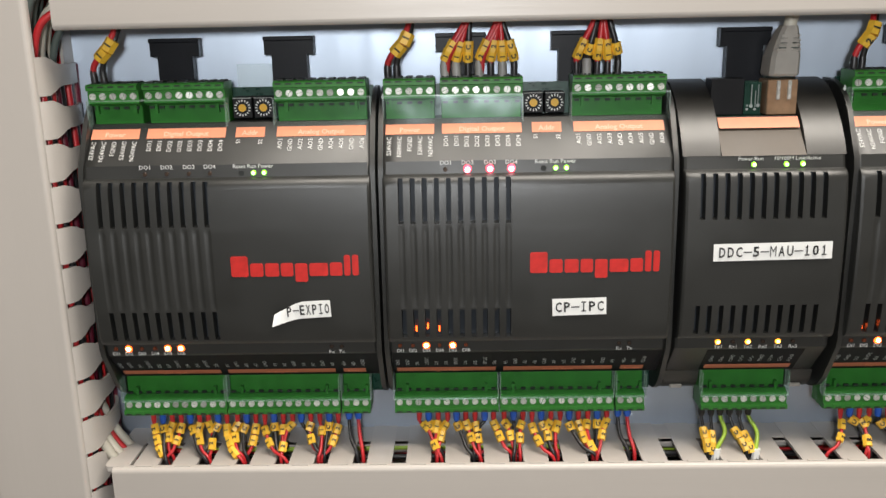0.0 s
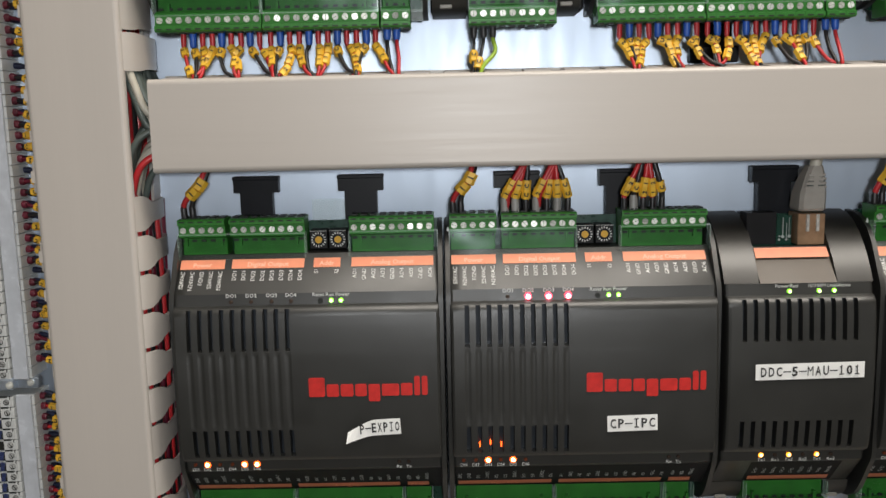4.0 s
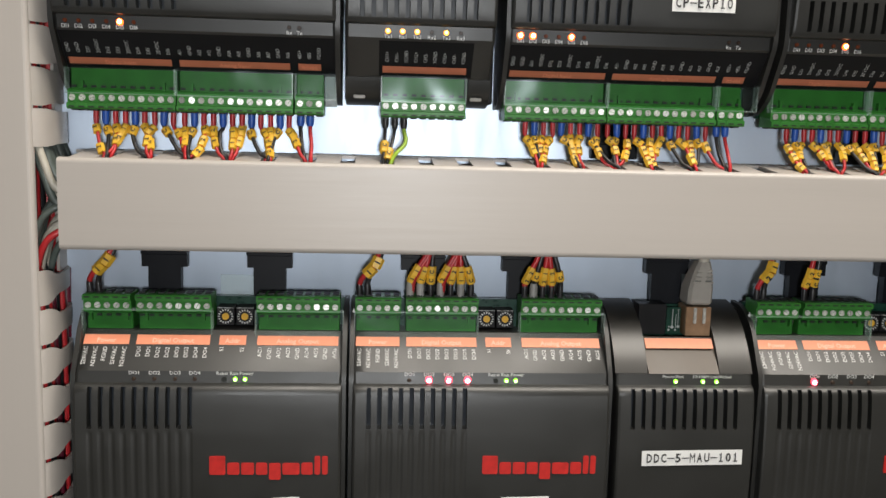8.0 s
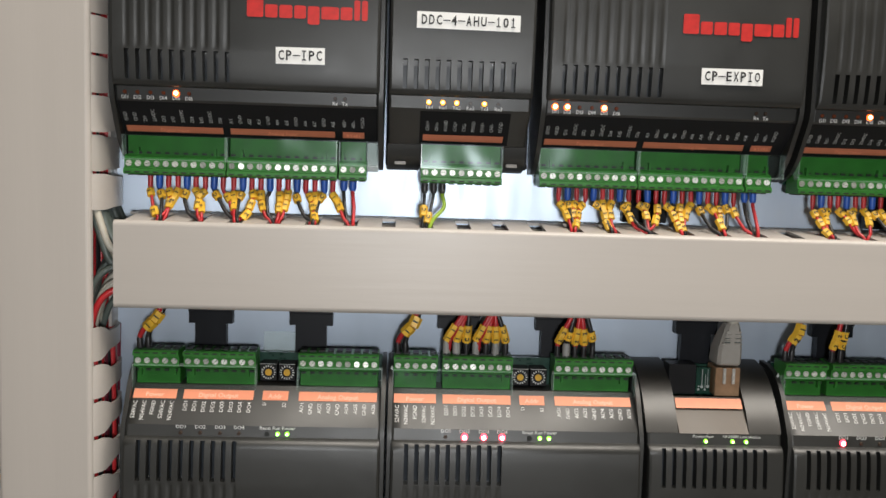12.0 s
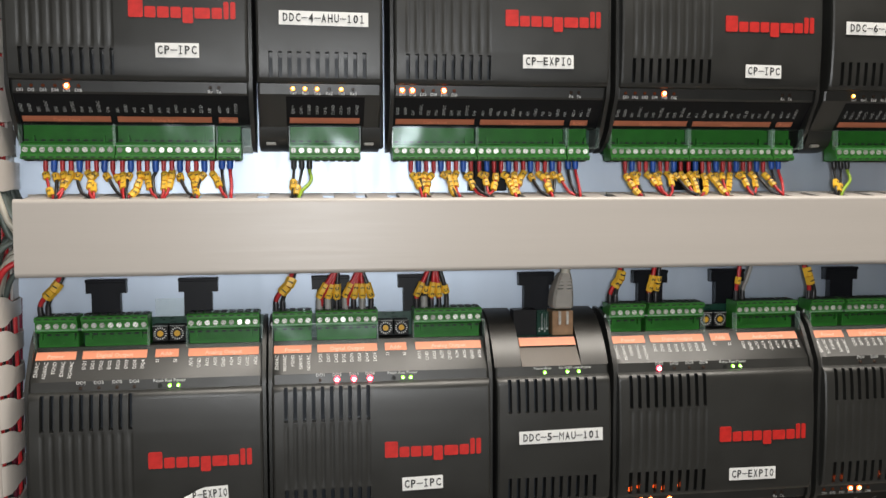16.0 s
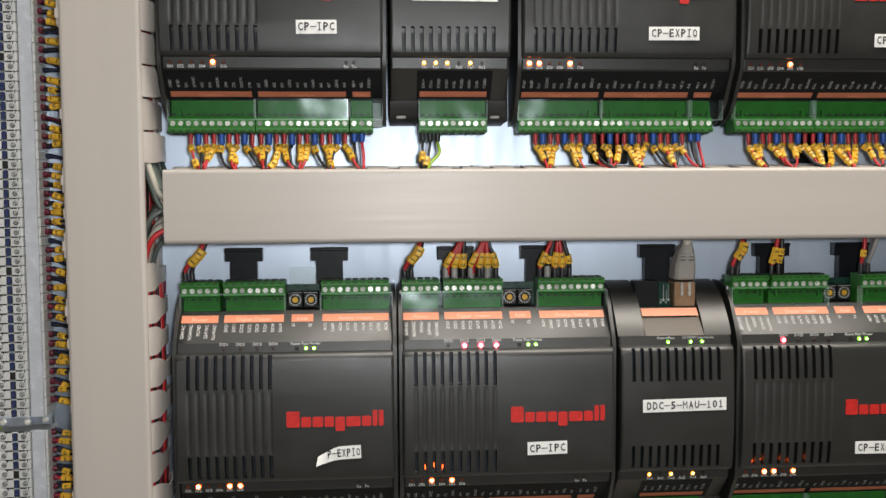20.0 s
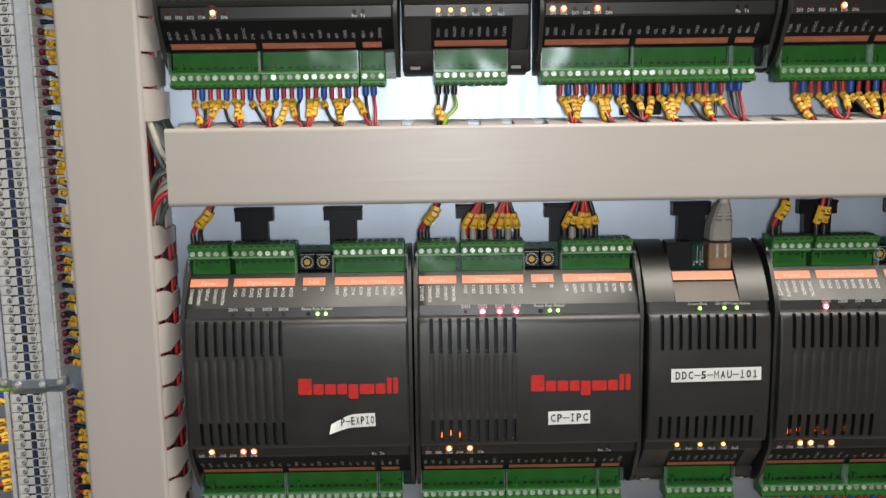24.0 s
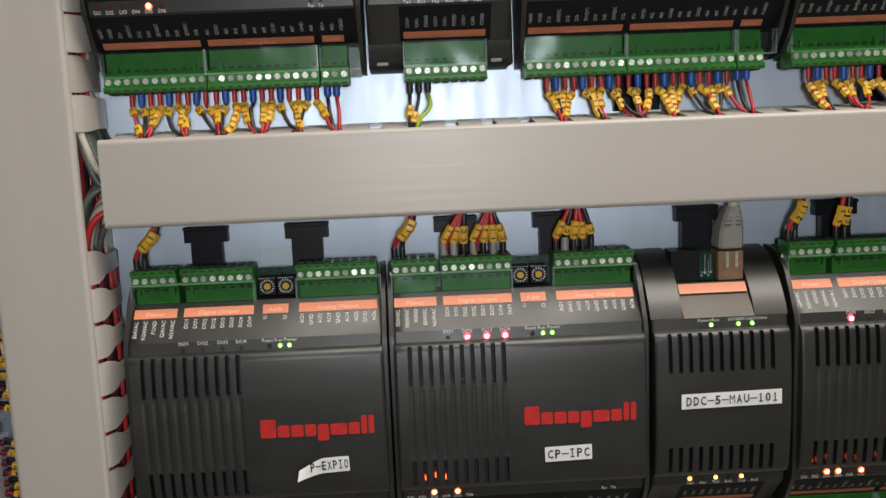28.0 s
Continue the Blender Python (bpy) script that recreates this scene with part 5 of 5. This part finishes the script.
# marker sleeves and wires between the strip and the upright duct
for k in range(-32, 57):
    z = (1.3315 if k >= 0 else 1.3160) + TP * (k + 0.5)
    if k >= 0 and k % 9 == 8:
        continue
    col = "black" if k % 2 else "maroon" if k >= 0 else "red"
    dz = random.uniform(-0.011, 0.004)
    fy = random.uniform(-0.037, -0.030)
    pts = [(TX + 0.0138, -0.0320, z), (TX + 0.0195, -0.0330, z + dz * 0.1), (TX + 0.0300, fy - 0.002, z + dz * 0.5), (TX + 0.0420, fy, z + dz)]
    ms = (0.34, 0.55) if col != "black" else (0.36,)
    q = random.random()
    ms = (0.40,) if q < 0.20 else () if q < 0.28 else ms
    wire(pts, col, 0.0010, "maroon", 0.0021, ms, "%s wire from the terminal strip in yellow markers" % col.replace("maroon", "dark red"), None, 0.0040, "wires at the terminal strip", 0.0022, 0.0058)

for k in range(-32, 57):
    z = (1.3315 if k >= 0 else 1.3160) + TP * (k + 0.5)
    dz = random.uniform(-0.014, 0.004)
    pts = [(TX + 0.0138, -0.0270, z), (TX + 0.0195, -0.0275, z + dz * 0.1), (TX + 0.0300, -0.0280, z + dz * 0.5), (TX + 0.0420, -0.0285, z + dz)]
    wire(pts, random.choice(("black", "navy")), 0.0013, "navy", 0.0017, (0.62,) if k % 4 == 0 else (), "dark lower wire from the terminal strip", None, 0.0060, "lower wires at the terminal strip", 0.0024, 0.0060)

# field cables in white sleeves from the wide duct: heights at the duct and at the strip, and the print
FIELD = [(1.652, 1.664, ""), (1.632, 1.640, ""), (1.616, 1.628, "FILTER"), (1.596, 1.604, ""), (1.574, 1.585, ""), (1.552, 1.560, "TEMP"), (1.545, 1.549, ""), (1.524, 1.531, "FLOW"), (1.506, 1.518, ""), (1.501, 1.511, "VALVE FDBACK"), (1.482, 1.492, ""), (1.461, 1.471, "DAM OPE/CLO"),
         (1.455, 1.464, "COMMON ALARM"), (1.444, 1.455, ""), (1.424, 1.441, ""), (1.404, 1.416, "DAM OPN"), (1.401, 1.408, ""), (1.300, 1.312, "AIR DAM CTRL"), (1.282, 1.293, "CTRL"), (1.276, 1.285, "FAN SPEED CTRL"), (1.264, 1.270, "FILTER"), (1.259, 1.262, ""), (1.238, 1.252, "FILTER"), (1.222, 1.232, ""), (1.204, 1.214, "")]
for k, (za, zb, name) in enumerate(FIELD):
    f = thing("field_cable", (0, 0, 0), "field cable in a printed white sleeve at the terminal strip", "cable", "sleeved field cables")
    rise = zb - za
    end = -0.2100 + random.uniform(-0.004, 0.003)
    path = smooth_path([(-0.2480, -0.0440, za - rise * 0.8), (-0.2380, -0.0490, za), (-0.2280, -0.0500, za + rise * 0.5), (-0.2170, -0.0470, za + rise * 0.85), (end, -0.0450, zb)], 5)
    part("sleeve", Build().tube(path, [0.0026] * (len(path) - 1) + [0.0021], 9), "sleeve", f, "printed white sleeve")
    p, t, _ = along(path, 0.95)
    _, t2, _ = along(path, 0.55)
    t = (t * 0.4 + t2).normalized()
    pr = Build()
    o, across = Vector((p.x, -0.0536, p.z - 0.0011)), Vector((-t.z, 0, t.x))
    if name:
        [pr.text(name, o + Vector((0.00018 * q, -0.0001 * q, 0)), (t.x, 0, t.z), across, min(0.0036, 0.026 / TEXT(name)[2]), "r") for q in range(2)]
    else:
        for q in range(7):
            e = o - Vector((t.x, 0, t.z)) * (0.003 + 0.0027 * q)
            pr.add([e, e + t * 0.0018, e + t * 0.0018 + across * 0.0017, e + across * 0.0017], [(0, 1, 2, 3)])
    part("lettering", pr, "ink_black", f)
    earth = name == "AIR DAM CTRL"
    for q, col in enumerate(("greenyellow", "blue", "red") if earth else ("red", "black")):
        cp = smooth_path([(end - 0.002, -0.0450, zb), (end + 0.005, -0.0430, zb + 0.0015 - 0.002 * q + (0.004 if earth else 0)), (end + 0.010, -0.0390, zb + 0.0030 - 0.0050 * q + (0.003 if earth else 0)), (-0.1940, -0.0340, zb + 0.0035 - 0.0055 * q)], 4)
        core = part("core", Build().tube(cp, 0.0012, 6), col, f, "%s core" % ("green and yellow" if col == "greenyellow" else col))
        if not earth or q == 2:
            p, t, _ = along(cp, 0.60)
            m = Build().tube([p - t * 0.0045, p + t * 0.0045], [0.0021, 0.0021], 6, 0.9)
            m.s = [False] * len(m.s)
            sl = part("marker_sleeve", m, "yellow", core, "yellow wire marker")
            up = Vector((-t.z, 0, t.x))
            o = p + Vector((0, -0.0022, 0))
            part("marker_print", Build().add([o - up * 0.0006 - t * 0.0012, o - up * 0.0006 + t * 0.0010, o + up * 0.0005 + t * 0.0010, o + up * 0.0005 - t * 0.0012], [(0, 1, 2, 3)]), "ink_black", sl)

# upright sticker on the plate behind the field cables
tag = thing("plate_sticker", (-0.2135, PLATE, 1.4860), "white sticker with black lettering on the mounting plate", "sticker")
part("paper", Build().box(-0.0038, 0.0038, -0.0004, 0.0, 0.0, 0.0570), "sticker", tag)
part("lettering", Build().text("DDC-4-AHU-101", (0.0024, -0.0007, 0.003), (0, 0, 1), (-1, 0, 0), 0.0064, "l", 0.03), "ink_black", tag)

# ---- small breakers at the end of the upper row ----
mcb = thing("circuit_breaker", (0.5205, 0, 1.5800), "pale grey circuit breaker with dark blue windows", "circuit breaker")
part("housing", Build().prism([(PLATE, -0.030), (PLATE, 0.075), (-0.060, 0.075), (-0.060, 0.046), (-0.070, 0.044), (-0.070, 0.0), (-0.060, -0.002), (-0.060, -0.003)][::-1], 0, 0.0530), "breaker", mcb)
part("window_strip", Build().box(0.0030, 0.0510, -0.0706, -0.0699, 0.0108, 0.0145), "bridge", mcb, "dark blue windows")
for k in range(9):
    for zh in (0.0056, 0.0180):
        part("terminal_hole", lambda: Build().box(-0.0014, 0.0014, -0.0706, -0.0699, 0, 0.0034), "hole", mcb, "", (0.0050 + 0.0055 * k, 0, zh), "mcb_hole")
part("rating_print", Build().box(0.0040, 0.0120, -0.0704, -0.0699, 0.0285, 0.0300).box(0.0150, 0.0210, -0.0704, -0.0699, 0.0285, 0.0315), "ink_dim", mcb)
for k, (col, other, pts) in enumerate((
        ("black", "red", [(0.5225, -0.0600, 1.5770), (0.5222, -0.0610, 1.5660), (0.5160, -0.0600, 1.5450), (0.5110, -0.0590, 1.5200), (0.5150, -0.0560, 1.4980), (0.5215, -0.0540, 1.4830), (0.5225, -0.0520, 1.4650)]),
        ("red", "black", [(0.5310, -0.0600, 1.5770), (0.5315, -0.0610, 1.5640), (0.5370, -0.0610, 1.5480), (0.5405, -0.0600, 1.5300), (0.5350, -0.0600, 1.5140), (0.5250, -0.0600, 1.5110), (0.5170, -0.0590, 1.5180), (0.5140, -0.0560, 1.5330)]))):
    wire(pts, col, 0.0013, None, 0, (0.05,) if k == 0 else (0.04, 0.14), "red and black supply wires hanging from the breaker", other, 0.006, "wires under the breaker", 0.0025)
